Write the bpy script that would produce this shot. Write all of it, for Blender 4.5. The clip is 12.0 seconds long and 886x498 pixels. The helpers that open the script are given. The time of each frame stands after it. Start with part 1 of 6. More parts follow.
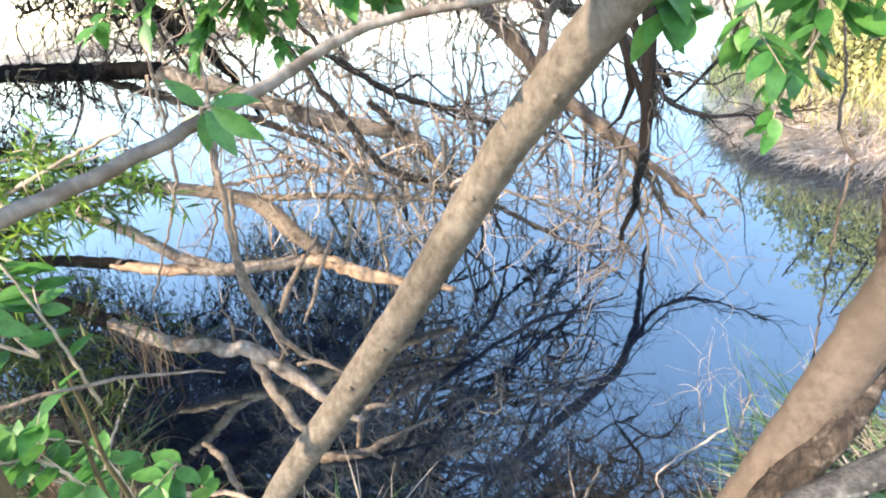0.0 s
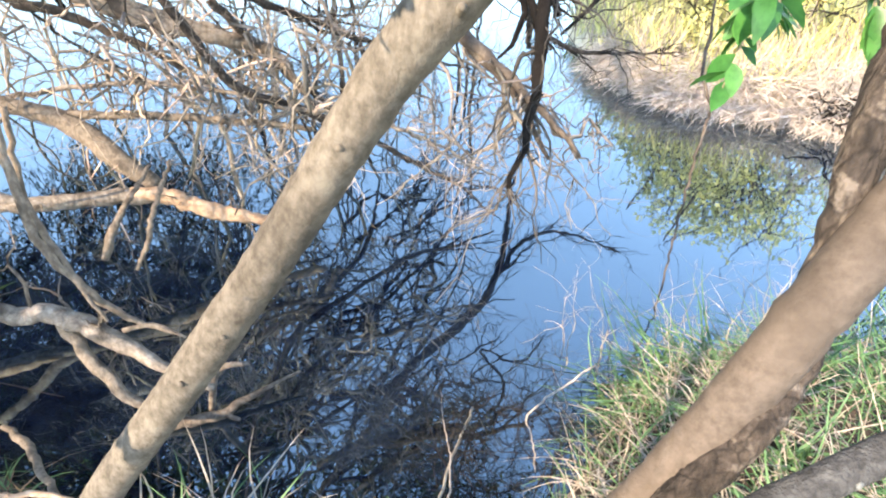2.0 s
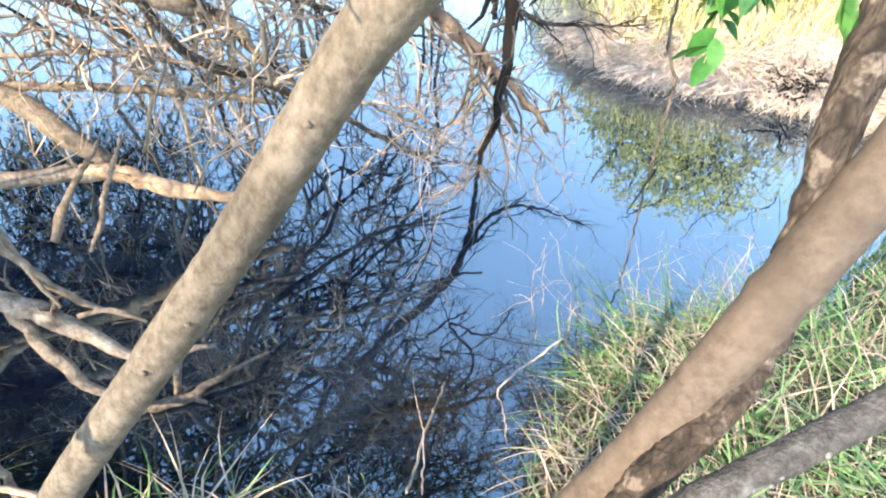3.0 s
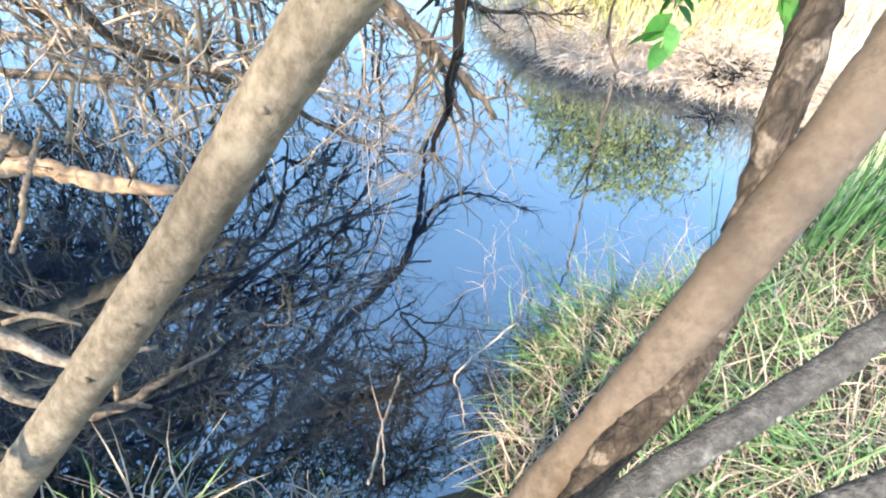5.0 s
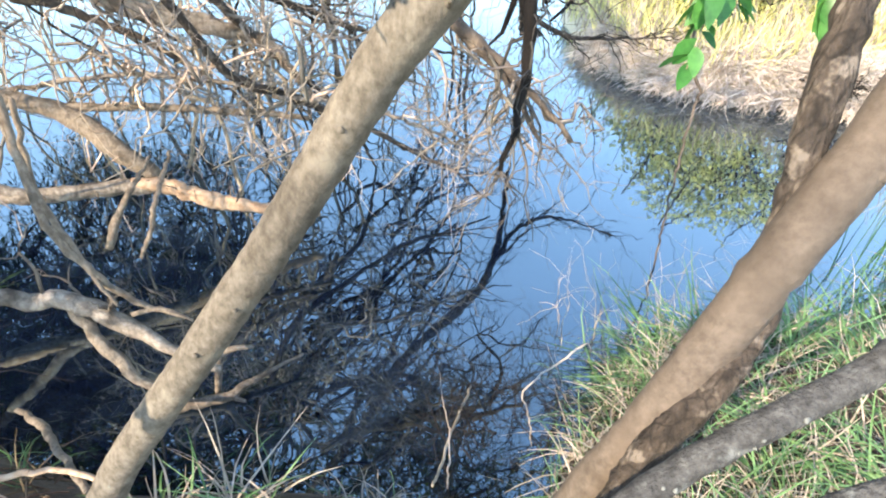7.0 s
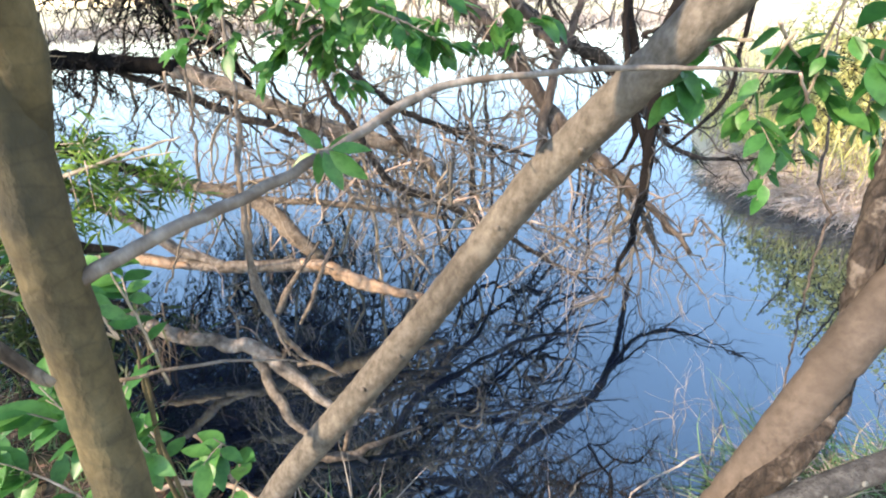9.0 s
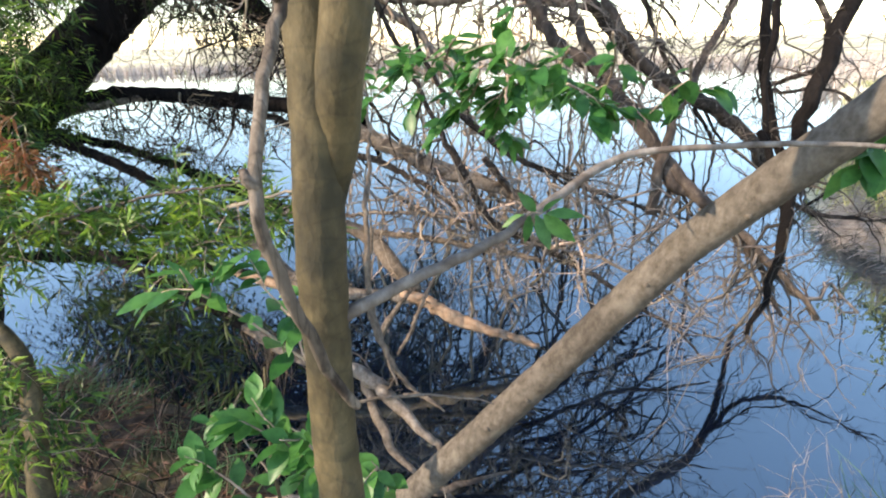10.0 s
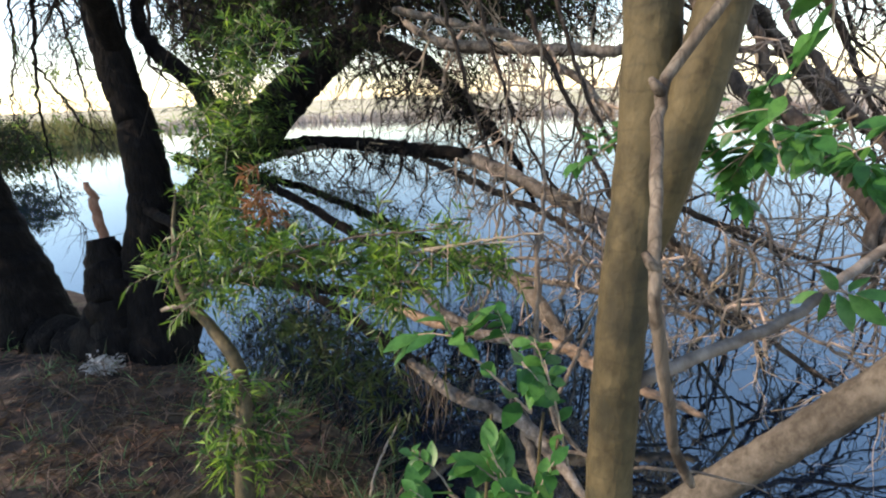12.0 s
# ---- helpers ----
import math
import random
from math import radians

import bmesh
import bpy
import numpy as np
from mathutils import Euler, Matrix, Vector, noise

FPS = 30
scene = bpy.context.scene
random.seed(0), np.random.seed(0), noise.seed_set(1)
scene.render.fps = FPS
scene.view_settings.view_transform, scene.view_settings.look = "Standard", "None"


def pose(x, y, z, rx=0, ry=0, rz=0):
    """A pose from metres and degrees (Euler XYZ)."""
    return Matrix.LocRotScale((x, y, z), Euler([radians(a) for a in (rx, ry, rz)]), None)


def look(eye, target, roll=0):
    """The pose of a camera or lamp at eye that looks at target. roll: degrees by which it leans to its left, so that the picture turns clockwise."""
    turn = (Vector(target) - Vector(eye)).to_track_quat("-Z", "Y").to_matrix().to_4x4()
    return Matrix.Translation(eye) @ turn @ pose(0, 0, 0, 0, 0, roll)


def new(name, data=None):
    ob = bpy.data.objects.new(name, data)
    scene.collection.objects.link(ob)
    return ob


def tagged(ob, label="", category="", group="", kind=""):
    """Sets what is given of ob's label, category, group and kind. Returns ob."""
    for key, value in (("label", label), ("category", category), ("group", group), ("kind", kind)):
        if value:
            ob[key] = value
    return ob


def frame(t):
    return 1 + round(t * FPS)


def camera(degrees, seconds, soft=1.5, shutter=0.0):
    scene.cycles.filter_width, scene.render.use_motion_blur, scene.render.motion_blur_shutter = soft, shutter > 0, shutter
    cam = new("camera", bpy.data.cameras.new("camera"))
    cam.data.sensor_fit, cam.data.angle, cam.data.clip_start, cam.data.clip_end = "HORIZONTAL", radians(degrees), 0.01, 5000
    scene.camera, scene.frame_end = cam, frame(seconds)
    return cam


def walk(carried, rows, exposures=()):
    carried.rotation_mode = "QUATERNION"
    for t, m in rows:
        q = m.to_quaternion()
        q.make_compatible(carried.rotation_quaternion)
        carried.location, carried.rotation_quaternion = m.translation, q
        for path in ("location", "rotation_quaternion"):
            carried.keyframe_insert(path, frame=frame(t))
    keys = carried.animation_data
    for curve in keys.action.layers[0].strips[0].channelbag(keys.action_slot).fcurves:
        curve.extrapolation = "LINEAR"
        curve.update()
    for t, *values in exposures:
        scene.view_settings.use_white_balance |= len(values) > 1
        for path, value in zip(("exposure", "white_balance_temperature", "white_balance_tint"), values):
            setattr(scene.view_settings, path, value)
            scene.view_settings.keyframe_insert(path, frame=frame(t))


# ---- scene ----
cam = camera(81.4, 12.0, 2.1)
PATH = [
    (0, (0.073, -0.014, 1.996), (-0.087, 1.754, 1.075), -7.3),
    (0.5, (0.073, 0.061, 1.985), (0.056, 1.801, 0.998), -5.1),
    (1, (0.071, 0.111, 1.970), (0.153, 1.800, 0.902), -3.4),
    (1.5, (0.077, 0.175, 1.952), (0.258, 1.814, 0.819), -1.2),
    (2, (0.072, 0.206, 1.939), (0.392, 1.786, 0.755), 1.6),
    (2.5, (0.076, 0.223, 1.937), (0.468, 1.753, 0.709), 3.0),
    (3, (0.065, 0.229, 1.933), (0.501, 1.722, 0.675), 3.7),
    (3.5, (0.063, 0.242, 1.922), (0.575, 1.695, 0.647), 4.9),
    (5.5, (0.042, 0.236, 1.930), (0.673, 1.642, 0.655), 6.9),
    (6, (0.052, 0.217, 1.946), (0.626, 1.653, 0.678), 6.1),
    (6.5, (0.060, 0.186, 1.956), (0.531, 1.669, 0.699), 4.0),
    (6.7, (0.064, 0.170, 1.954), (0.470, 1.683, 0.709), 2.7),
    (8.3, (0.053, -0.018, 2.018), (0.150, 1.705, 1.010), -2.3),
    (8.5, (0.038, -0.048, 2.031), (0.080, 1.703, 1.066), -2.1),
    (9, (0.002, -0.111, 2.066), (-0.094, 1.682, 1.186), -1.7),
    (9.5, (-0.071, -0.143, 2.094), (-0.351, 1.668, 1.291), -0.7),
    (10, (-0.136, -0.169, 2.113), (-0.528, 1.645, 1.366), -1.3),
    (10.5, (-0.195, -0.199, 2.127), (-0.752, 1.590, 1.429), -2.0),
    (11, (-0.240, -0.221, 2.141), (-0.950, 1.533, 1.493), -2.4),
    (11.5, (-0.281, -0.238, 2.149), (-1.103, 1.482, 1.546), -2.4),
    (12, (-0.295, -0.241, 2.150), (-1.167, 1.463, 1.573), -2.6),
]
walk(cam, [(t, look(eye, target, roll)) for t, eye, target, roll in PATH],
     exposures=[(0.0, 2.18, 7400, 15), (3.0, 2.40, 7300, 12), (6.5, 2.27, 7100, 9), (8.5, 1.96, 7400, 15), (9.5, 1.60, 7400, 16), (10.5, 1.10, 7200, 15), (12.0, 0.86, 7300, 17)])
# ---- world, sun ----
SUN_AZ, SUN_EL = 236.0, 33.0
world = bpy.data.worlds.new("sky")
scene.world = world
world.use_nodes = True
wn = world.node_tree
sky = wn.nodes.new("ShaderNodeTexSky")
sky.sky_type = "NISHITA"
sky.sun_disc = False
sky.sun_elevation = radians(SUN_EL)
sky.sun_rotation = radians(SUN_AZ)
sky.air_density, sky.dust_density, sky.ozone_density = 1.0, 0.1, 1.2
wn.links.new(sky.outputs[0], wn.nodes["Background"].inputs[0])
wn.nodes["Background"].inputs[1].default_value = 0.23
sun_data = bpy.data.lights.new("sun", "SUN")
sun_data.energy, sun_data.angle, sun_data.color = 3.5, radians(0.6), (1.0, 0.86, 0.69)
sun = new("sun", sun_data)
az, el = radians(SUN_AZ), radians(SUN_EL)
sun_dir = Vector((math.sin(az) * math.cos(el), math.cos(az) * math.cos(el), math.sin(el)))
sun.rotation_euler = sun_dir.to_track_quat("Z", "Y").to_euler()


# ---- materials ----
def material(name, stops, scale=8.0, detail=6.0, stretch=(1, 1, 1), rough=0.85, bump=0.3, depth=0.01, spots=None,
             trans=0.0, spread=0.0, gloss=0.3, cracks=None):
    """Noise-coloured surface: stops is a list of (position, colour); spots adds patches of a second colour."""
    m = bpy.data.materials.new(name)
    m.use_nodes = True
    nt = m.node_tree
    n, l = nt.nodes, nt.links
    bsdf = n["Principled BSDF"]
    tc = n.new("ShaderNodeTexCoord")
    mp = n.new("ShaderNodeMapping")
    mp.inputs["Scale"].default_value = stretch
    l.new(tc.outputs["Object"], mp.inputs[0])
    nz = n.new("ShaderNodeTexNoise")
    nz.inputs["Scale"].default_value, nz.inputs["Detail"].default_value, nz.inputs["Roughness"].default_value = scale, detail, 0.65
    l.new(mp.outputs[0], nz.inputs["Vector"])
    ramp = n.new("ShaderNodeValToRGB")
    el_ = ramp.color_ramp.elements
    while len(el_) < len(stops):
        el_.new(0.5)
    for e, (p, c) in zip(el_, stops):
        e.position, e.color = p, (*c, 1)
    l.new(nz.outputs[0], ramp.inputs[0])
    col = ramp.outputs[0]
    if spots:
        colour, sc, lo, hi = spots
        vz = n.new("ShaderNodeTexNoise")
        vz.inputs["Scale"].default_value, vz.inputs["Detail"].default_value = sc, 5.0
        l.new(tc.outputs["Object"], vz.inputs["Vector"])
        mr = n.new("ShaderNodeMapRange")
        mr.inputs[1].default_value, mr.inputs[2].default_value = lo, hi
        l.new(vz.outputs[0], mr.inputs[0])
        mix = n.new("ShaderNodeMix")
        mix.data_type = "RGBA"
        l.new(mr.outputs[0], mix.inputs[0])
        l.new(col, mix.inputs[6])
        mix.inputs[7].default_value = (*colour, 1)
        col = mix.outputs[2]
    if cracks:
        # dark fissures and broad pale and dark zones of bark
        sc, squeeze, dark = cracks
        cm = n.new("ShaderNodeMapping")
        cm.inputs["Scale"].default_value = squeeze
        l.new(tc.outputs["Object"], cm.inputs[0])
        wob = n.new("ShaderNodeMix")
        wob.data_type = "RGBA"
        wob.blend_type = "ADD"
        wob.inputs[0].default_value = 0.012
        l.new(cm.outputs[0], wob.inputs[6])
        l.new(nz.outputs[1], wob.inputs[7])
        vo = n.new("ShaderNodeTexVoronoi")
        vo.feature = "DISTANCE_TO_EDGE"
        vo.inputs["Scale"].default_value = sc
        l.new(wob.outputs[2], vo.inputs["Vector"])
        cr = n.new("ShaderNodeMapRange")
        cr.inputs[1].default_value, cr.inputs[2].default_value = 0.0, 0.07
        cr.inputs[3].default_value, cr.inputs[4].default_value = dark, 1.0
        l.new(vo.outputs[0], cr.inputs[0])
        zn = n.new("ShaderNodeTexNoise")
        zn.inputs["Scale"].default_value, zn.inputs["Detail"].default_value = 5.0, 3.0
        l.new(tc.outputs["Object"], zn.inputs["Vector"])
        zr = n.new("ShaderNodeMapRange")
        zr.inputs[1].default_value, zr.inputs[2].default_value = 0.3, 0.7
        zr.inputs[3].default_value, zr.inputs[4].default_value = 0.72, 1.28
        l.new(zn.outputs[0], zr.inputs[0])
        mu = n.new("ShaderNodeMath")
        mu.operation = "MULTIPLY"
        l.new(cr.outputs[0], mu.inputs[0])
        l.new(zr.outputs[0], mu.inputs[1])
        hv = n.new("ShaderNodeHueSaturation")
        l.new(mu.outputs[0], hv.inputs["Value"])
        l.new(col, hv.inputs["Color"])
        col = hv.outputs[0]
    if spread:
        geo = n.new("ShaderNodeNewGeometry")
        oi = n.new("ShaderNodeObjectInfo")
        add = n.new("ShaderNodeMath")
        add.operation = "ADD"
        l.new(geo.outputs["Random Per Island"], add.inputs[0])
        l.new(oi.outputs["Random"], add.inputs[1])
        fr = n.new("ShaderNodeMath")
        fr.operation = "FRACT"
        l.new(add.outputs[0], fr.inputs[0])
        mr2 = n.new("ShaderNodeMapRange")
        mr2.inputs[3].default_value, mr2.inputs[4].default_value = 1 - spread, 1 + spread
        l.new(fr.outputs[0], mr2.inputs[0])
        hs = n.new("ShaderNodeHueSaturation")
        l.new(mr2.outputs[0], hs.inputs["Value"])
        mr3 = n.new("ShaderNodeMapRange")
        mr3.inputs[3].default_value, mr3.inputs[4].default_value = 0.5 + 0.05 * spread, 0.5 - 0.05 * spread
        l.new(fr.outputs[0], mr3.inputs[0])
        l.new(mr3.outputs[0], hs.inputs["Hue"])
        l.new(col, hs.inputs["Color"])
        col = hs.outputs[0]
    l.new(col, bsdf.inputs["Base Color"])
    bsdf.inputs["Roughness"].default_value = rough
    bsdf.inputs["Specular IOR Level"].default_value = gloss
    if bump:
        bz = n.new("ShaderNodeTexNoise")
        bz.inputs["Scale"].default_value, bz.inputs["Detail"].default_value = scale * 3, 6.0
        l.new(mp.outputs[0], bz.inputs["Vector"])
        bp = n.new("ShaderNodeBump")
        bp.inputs["Strength"].default_value, bp.inputs["Distance"].default_value = bump, depth
        l.new(bz.outputs[0], bp.inputs["Height"])
        l.new(bp.outputs[0], bsdf.inputs["Normal"])
    if trans:
        tr = n.new("ShaderNodeBsdfTranslucent")
        l.new(col, tr.inputs[0])
        ms = n.new("ShaderNodeMixShader")
        ms.inputs[0].default_value = trans
        l.new(bsdf.outputs[0], ms.inputs[1])
        l.new(tr.outputs[0], ms.inputs[2])
        l.new(ms.outputs[0], n["Material Output"].inputs[0])
    return m


BARK_GREY = material("bark_grey", [(0.34, (0.054, 0.045, 0.034)), (0.5, (0.092, 0.079, 0.063)), (0.68, (0.138, 0.120, 0.098))], 60, 12,
                     (1, 1, 0.7), 0.9, 0.7, 0.003, spots=((0.150, 0.132, 0.106), 18, 0.56, 0.74), cracks=(24, (1.6, 1, 1.6), 0.90))
BARK_OLIVE = material("bark_olive", [(0.3, (0.040, 0.031, 0.0135)), (0.5, (0.078, 0.061, 0.028)), (0.75, (0.128, 0.101, 0.050))], 45, 9,
                      (1, 1, 0.6), 0.75, 0.8, 0.003, spots=((0.034, 0.030, 0.015), 16, 0.49, 0.66), gloss=0.35, cracks=(26, (0.8, 0.8, 1.6), 0.80))
BARK_TAN = material("bark_tan", [(0.3, (0.056, 0.043, 0.033)), (0.5, (0.088, 0.070, 0.056)), (0.72, (0.120, 0.097, 0.079))], 60, 8,
                    (1, 1, 1), 0.9, 0.6, 0.003, spots=((0.072, 0.056, 0.044), 9, 0.46, 0.70), cracks=(18, (0.8, 0.8, 1.8), 0.95))
BARK_DARK = material("bark_dark", [(0.35, (0.025, 0.02, 0.017)), (0.55, (0.07, 0.055, 0.045)), (0.72, (0.17, 0.135, 0.105))], 20, 8,
                     (1, 1, 0.4), 0.95, 0.9, 0.01)
BARK_ROUGH = material("bark_rough", [(0.35, (0.015, 0.012, 0.010)), (0.55, (0.042, 0.033, 0.027)), (0.72, (0.110, 0.090, 0.073))], 45, 9,
                      (1, 1, 0.5), 0.95, 1.0, 0.010, spots=((0.125, 0.105, 0.088), 24, 0.57, 0.63), cracks=(26, (1.3, 1.3, 0.6), 0.45))
BARK_LICHEN = material("bark_lichen", [(0.35, (0.0228, 0.0228, 0.0228)), (0.55, (0.0520, 0.0520, 0.0520)), (0.7, (0.0880, 0.0880, 0.0850))], 70, 8,
                       (1, 1, 1), 0.95, 0.8, 0.006, spots=((0.105, 0.11, 0.107), 30, 0.60, 0.70))
# dark bark, lowered to near-black to carry the willow trunks' shade
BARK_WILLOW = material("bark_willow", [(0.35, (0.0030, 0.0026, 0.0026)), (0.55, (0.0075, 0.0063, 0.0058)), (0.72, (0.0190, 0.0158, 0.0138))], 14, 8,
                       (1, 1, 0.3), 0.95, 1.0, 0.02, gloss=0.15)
WOOD_DEAD = material("wood_dead", [(0.3, (0.0711, 0.0514, 0.0378)), (0.5, (0.1467, 0.1172, 0.0900)), (0.7, (0.2344, 0.1958, 0.1550))], 70, 10,
                     (1, 1, 0.5), 0.9, 1.0, 0.006, spots=((0.07, 0.055, 0.042), 16, 0.52, 0.66))
WOOD_GREY = material("wood_grey", [(0.32, (0.075, 0.061, 0.049)), (0.5, (0.150, 0.130, 0.110)), (0.7, (0.260, 0.236, 0.207))], 40, 8,
                     (1, 1, 0.35), 0.9, 0.8, 0.003, spots=((0.09, 0.07, 0.055), 22, 0.55, 0.66))
WOOD_WORN = material("wood_worn", [(0.30, (0.045, 0.034, 0.025)), (0.48, (0.112, 0.090, 0.068)), (0.66, (0.225, 0.192, 0.155))], 34, 9,
                     (1, 1, 0.3), 0.9, 1.0, 0.004, spots=((0.038, 0.028, 0.020), 30, 0.50, 0.60), cracks=(60, (1.6, 1.6, 0.25), 0.55))
WOOD_RED = material("wood_red", [(0.3, (0.15, 0.070, 0.042)), (0.5, (0.24, 0.120, 0.075)), (0.7, (0.34, 0.19, 0.125))], 24, 6,
                    (1, 1, 0.4), 0.85, 0.6, 0.006)
WOOD_SPLIT = material("wood_split", [(0.3, (0.19, 0.115, 0.070)), (0.5, (0.32, 0.215, 0.140)), (0.7, (0.44, 0.325, 0.235))], 24, 6,
                      (1, 1, 1), 0.85, 0.5, 0.004)
WOOD_BROWN = material("wood_brown", [(0.3, (0.085, 0.067, 0.053)), (0.5, (0.175, 0.145, 0.118)), (0.7, (0.290, 0.250, 0.210))], 40, 9,
                      (1, 1, 0.5), 0.9, 0.9, 0.005, spots=((0.062, 0.049, 0.039), 13, 0.50, 0.62), cracks=(30, (0.5, 1.6, 1.6), 0.72))
TWIG_TAN = material("twig_tan", [(0.3, (0.150, 0.114, 0.084)), (0.6, (0.390, 0.315, 0.240))], 12, 4, rough=0.9, bump=0, spread=0.45)
TWIG_GREY = material("twig_grey", [(0.3, (0.062, 0.053, 0.045)), (0.6, (0.190, 0.164, 0.140))], 12, 4, rough=0.9, bump=0, spread=0.45)
TWIG_MID = material("twig_mid", [(0.3, (0.028, 0.024, 0.021)), (0.6, (0.085, 0.073, 0.064))], 12, 4, rough=0.9, bump=0, spread=0.45)
# near-black twig copy: shaded undersides of the crown twigs put into colour
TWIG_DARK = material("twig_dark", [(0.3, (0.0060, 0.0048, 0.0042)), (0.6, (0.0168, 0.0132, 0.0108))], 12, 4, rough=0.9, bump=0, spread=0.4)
LEAF = material("leaf_green", [(0.3, (0.032, 0.128, 0.030)), (0.6, (0.070, 0.228, 0.052))], 40, 3, rough=0.4, bump=0.2, depth=0.001,
                trans=0.5, spread=0.3, gloss=0.5)
RUSH = material("rush_green", [(0.3, (0.024, 0.080, 0.028)), (0.6, (0.056, 0.136, 0.056))], 9, 3, rough=0.5, bump=0, trans=0.25, spread=0.4)
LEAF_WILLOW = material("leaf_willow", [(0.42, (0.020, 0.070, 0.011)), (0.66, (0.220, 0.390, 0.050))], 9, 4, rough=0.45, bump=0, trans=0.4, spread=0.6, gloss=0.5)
# very dark green: shade within and under the crowns is put into the colour
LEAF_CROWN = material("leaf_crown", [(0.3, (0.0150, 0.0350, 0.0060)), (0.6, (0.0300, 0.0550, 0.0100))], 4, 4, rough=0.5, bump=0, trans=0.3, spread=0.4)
LEAF_DRY = material("leaf_dry", [(0.3, (0.075, 0.045, 0.028)), (0.6, (0.165, 0.100, 0.062))], 20, 3, rough=0.8, bump=0, trans=0.3, spread=0.4)
LEAF_RUST = material("leaf_rust", [(0.3, (0.16, 0.070, 0.030)), (0.6, (0.26, 0.125, 0.055))], 20, 3, rough=0.8, bump=0, trans=0.35, spread=0.4)
LEAF_YELLOW = material("leaf_yellow", [(0.3, (0.47, 0.48, 0.17)), (0.6, (0.77, 0.74, 0.34))], 10, 3, rough=0.6, bump=0, trans=0.5, spread=0.35)
GRASS = material("grass_green", [(0.3, (0.060, 0.140, 0.050)), (0.6, (0.135, 0.245, 0.105))], 9, 3, rough=0.6, bump=0, trans=0.35, spread=0.4)
STRAW = material("grass_dry", [(0.3, (0.200, 0.162, 0.124)), (0.6, (0.400, 0.345, 0.278))], 9, 3, rough=0.85, bump=0, trans=0.25, spread=0.35)
STRAW_PINK = material("grass_bleached", [(0.3, (0.33, 0.275, 0.235)), (0.6, (0.56, 0.495, 0.43))], 9, 3, rough=0.85, bump=0, trans=0.25, spread=0.3)
SOIL = material("soil", [(0.3, (0.014, 0.010, 0.008)), (0.5, (0.043, 0.031, 0.024)), (0.7, (0.105, 0.078, 0.057))], 6, 10, rough=0.95, bump=0.8,
                depth=0.03, spots=((0.05, 0.055, 0.02), 1.3, 0.55, 0.75))
SCRUB = material("scrub_olive", [(0.3, (0.10, 0.11, 0.03)), (0.6, (0.24, 0.22, 0.08))], 2, 4, rough=0.8, bump=0, trans=0.2, spread=0.5)
STALK_BROWN = material("stalk_brown", [(0.3, (0.060, 0.042, 0.029)), (0.6, (0.190, 0.140, 0.095))], 9, 3, rough=0.9, bump=0, trans=0.15, spread=0.5)
FEATHER = material("down", [(0.3, (0.36, 0.34, 0.31)), (0.6, (0.56, 0.54, 0.50))], 40, 4, rough=0.95, bump=0.6, depth=0.005)

def two_zone(mat, near_m, far_m, colours):
    """Lets a dry meadow take over from the bare soil away from the pond's near bank."""
    n, l = mat.node_tree.nodes, mat.node_tree.links
    bsdf = n["Principled BSDF"]
    old = bsdf.inputs["Base Color"].links[0].from_socket
    geo = n.new("ShaderNodeNewGeometry")
    ln = n.new("ShaderNodeVectorMath")
    ln.operation = "LENGTH"
    ctr = n.new("ShaderNodeVectorMath")
    ctr.operation = "SUBTRACT"
    ctr.inputs[1].default_value = (-2.0, 0.0, 0.0)
    l.new(geo.outputs["Position"], ctr.inputs[0])
    l.new(ctr.outputs["Vector"], ln.inputs[0])
    mr = n.new("ShaderNodeMapRange")
    mr.inputs[1].default_value, mr.inputs[2].default_value = near_m, far_m
    l.new(ln.outputs["Value"], mr.inputs[0])
    nz = n.new("ShaderNodeTexNoise")
    nz.inputs["Scale"].default_value, nz.inputs["Detail"].default_value = 0.35, 8.0
    l.new(geo.outputs["Position"], nz.inputs["Vector"])
    rp = n.new("ShaderNodeValToRGB")
    for e, (p, c) in zip(rp.color_ramp.elements, colours):
        e.position, e.color = p, (*c, 1)
    l.new(nz.outputs[0], rp.inputs[0])
    mix = n.new("ShaderNodeMix")
    mix.data_type = "RGBA"
    l.new(mr.outputs[0], mix.inputs[0])
    l.new(old, mix.inputs[6])
    l.new(rp.outputs[0], mix.inputs[7])
    l.new(mix.outputs[2], bsdf.inputs["Base Color"])


two_zone(SOIL, 5.6, 6.4, [(0.35, (0.36, 0.36, 0.16)), (0.65, (0.66, 0.58, 0.46))])

WATER = bpy.data.materials.new("water")
WATER.use_nodes = True
wt = WATER.node_tree
wb = wt.nodes["Principled BSDF"]
wb.inputs["Base Color"].default_value = (0.004, 0.008, 0.018, 1)
wb.inputs["Roughness"].default_value = 0.015
wb.inputs["IOR"].default_value = 3.0
wb.inputs["Specular Tint"].default_value = (0.70, 0.92, 1.0, 1)
wtc = wt.nodes.new("ShaderNodeTexCoord")
wnz = wt.nodes.new("ShaderNodeTexNoise")
wnz.inputs["Scale"].default_value, wnz.inputs["Detail"].default_value = 5.0, 2.0
wt.links.new(wtc.outputs["Object"], wnz.inputs["Vector"])
wbp = wt.nodes.new("ShaderNodeBump")
wbp.inputs["Strength"].default_value, wbp.inputs["Distance"].default_value = 0.06, 0.01
wt.links.new(wnz.outputs[0], wbp.inputs["Height"])
wt.links.new(wbp.outputs[0], wb.inputs["Normal"])


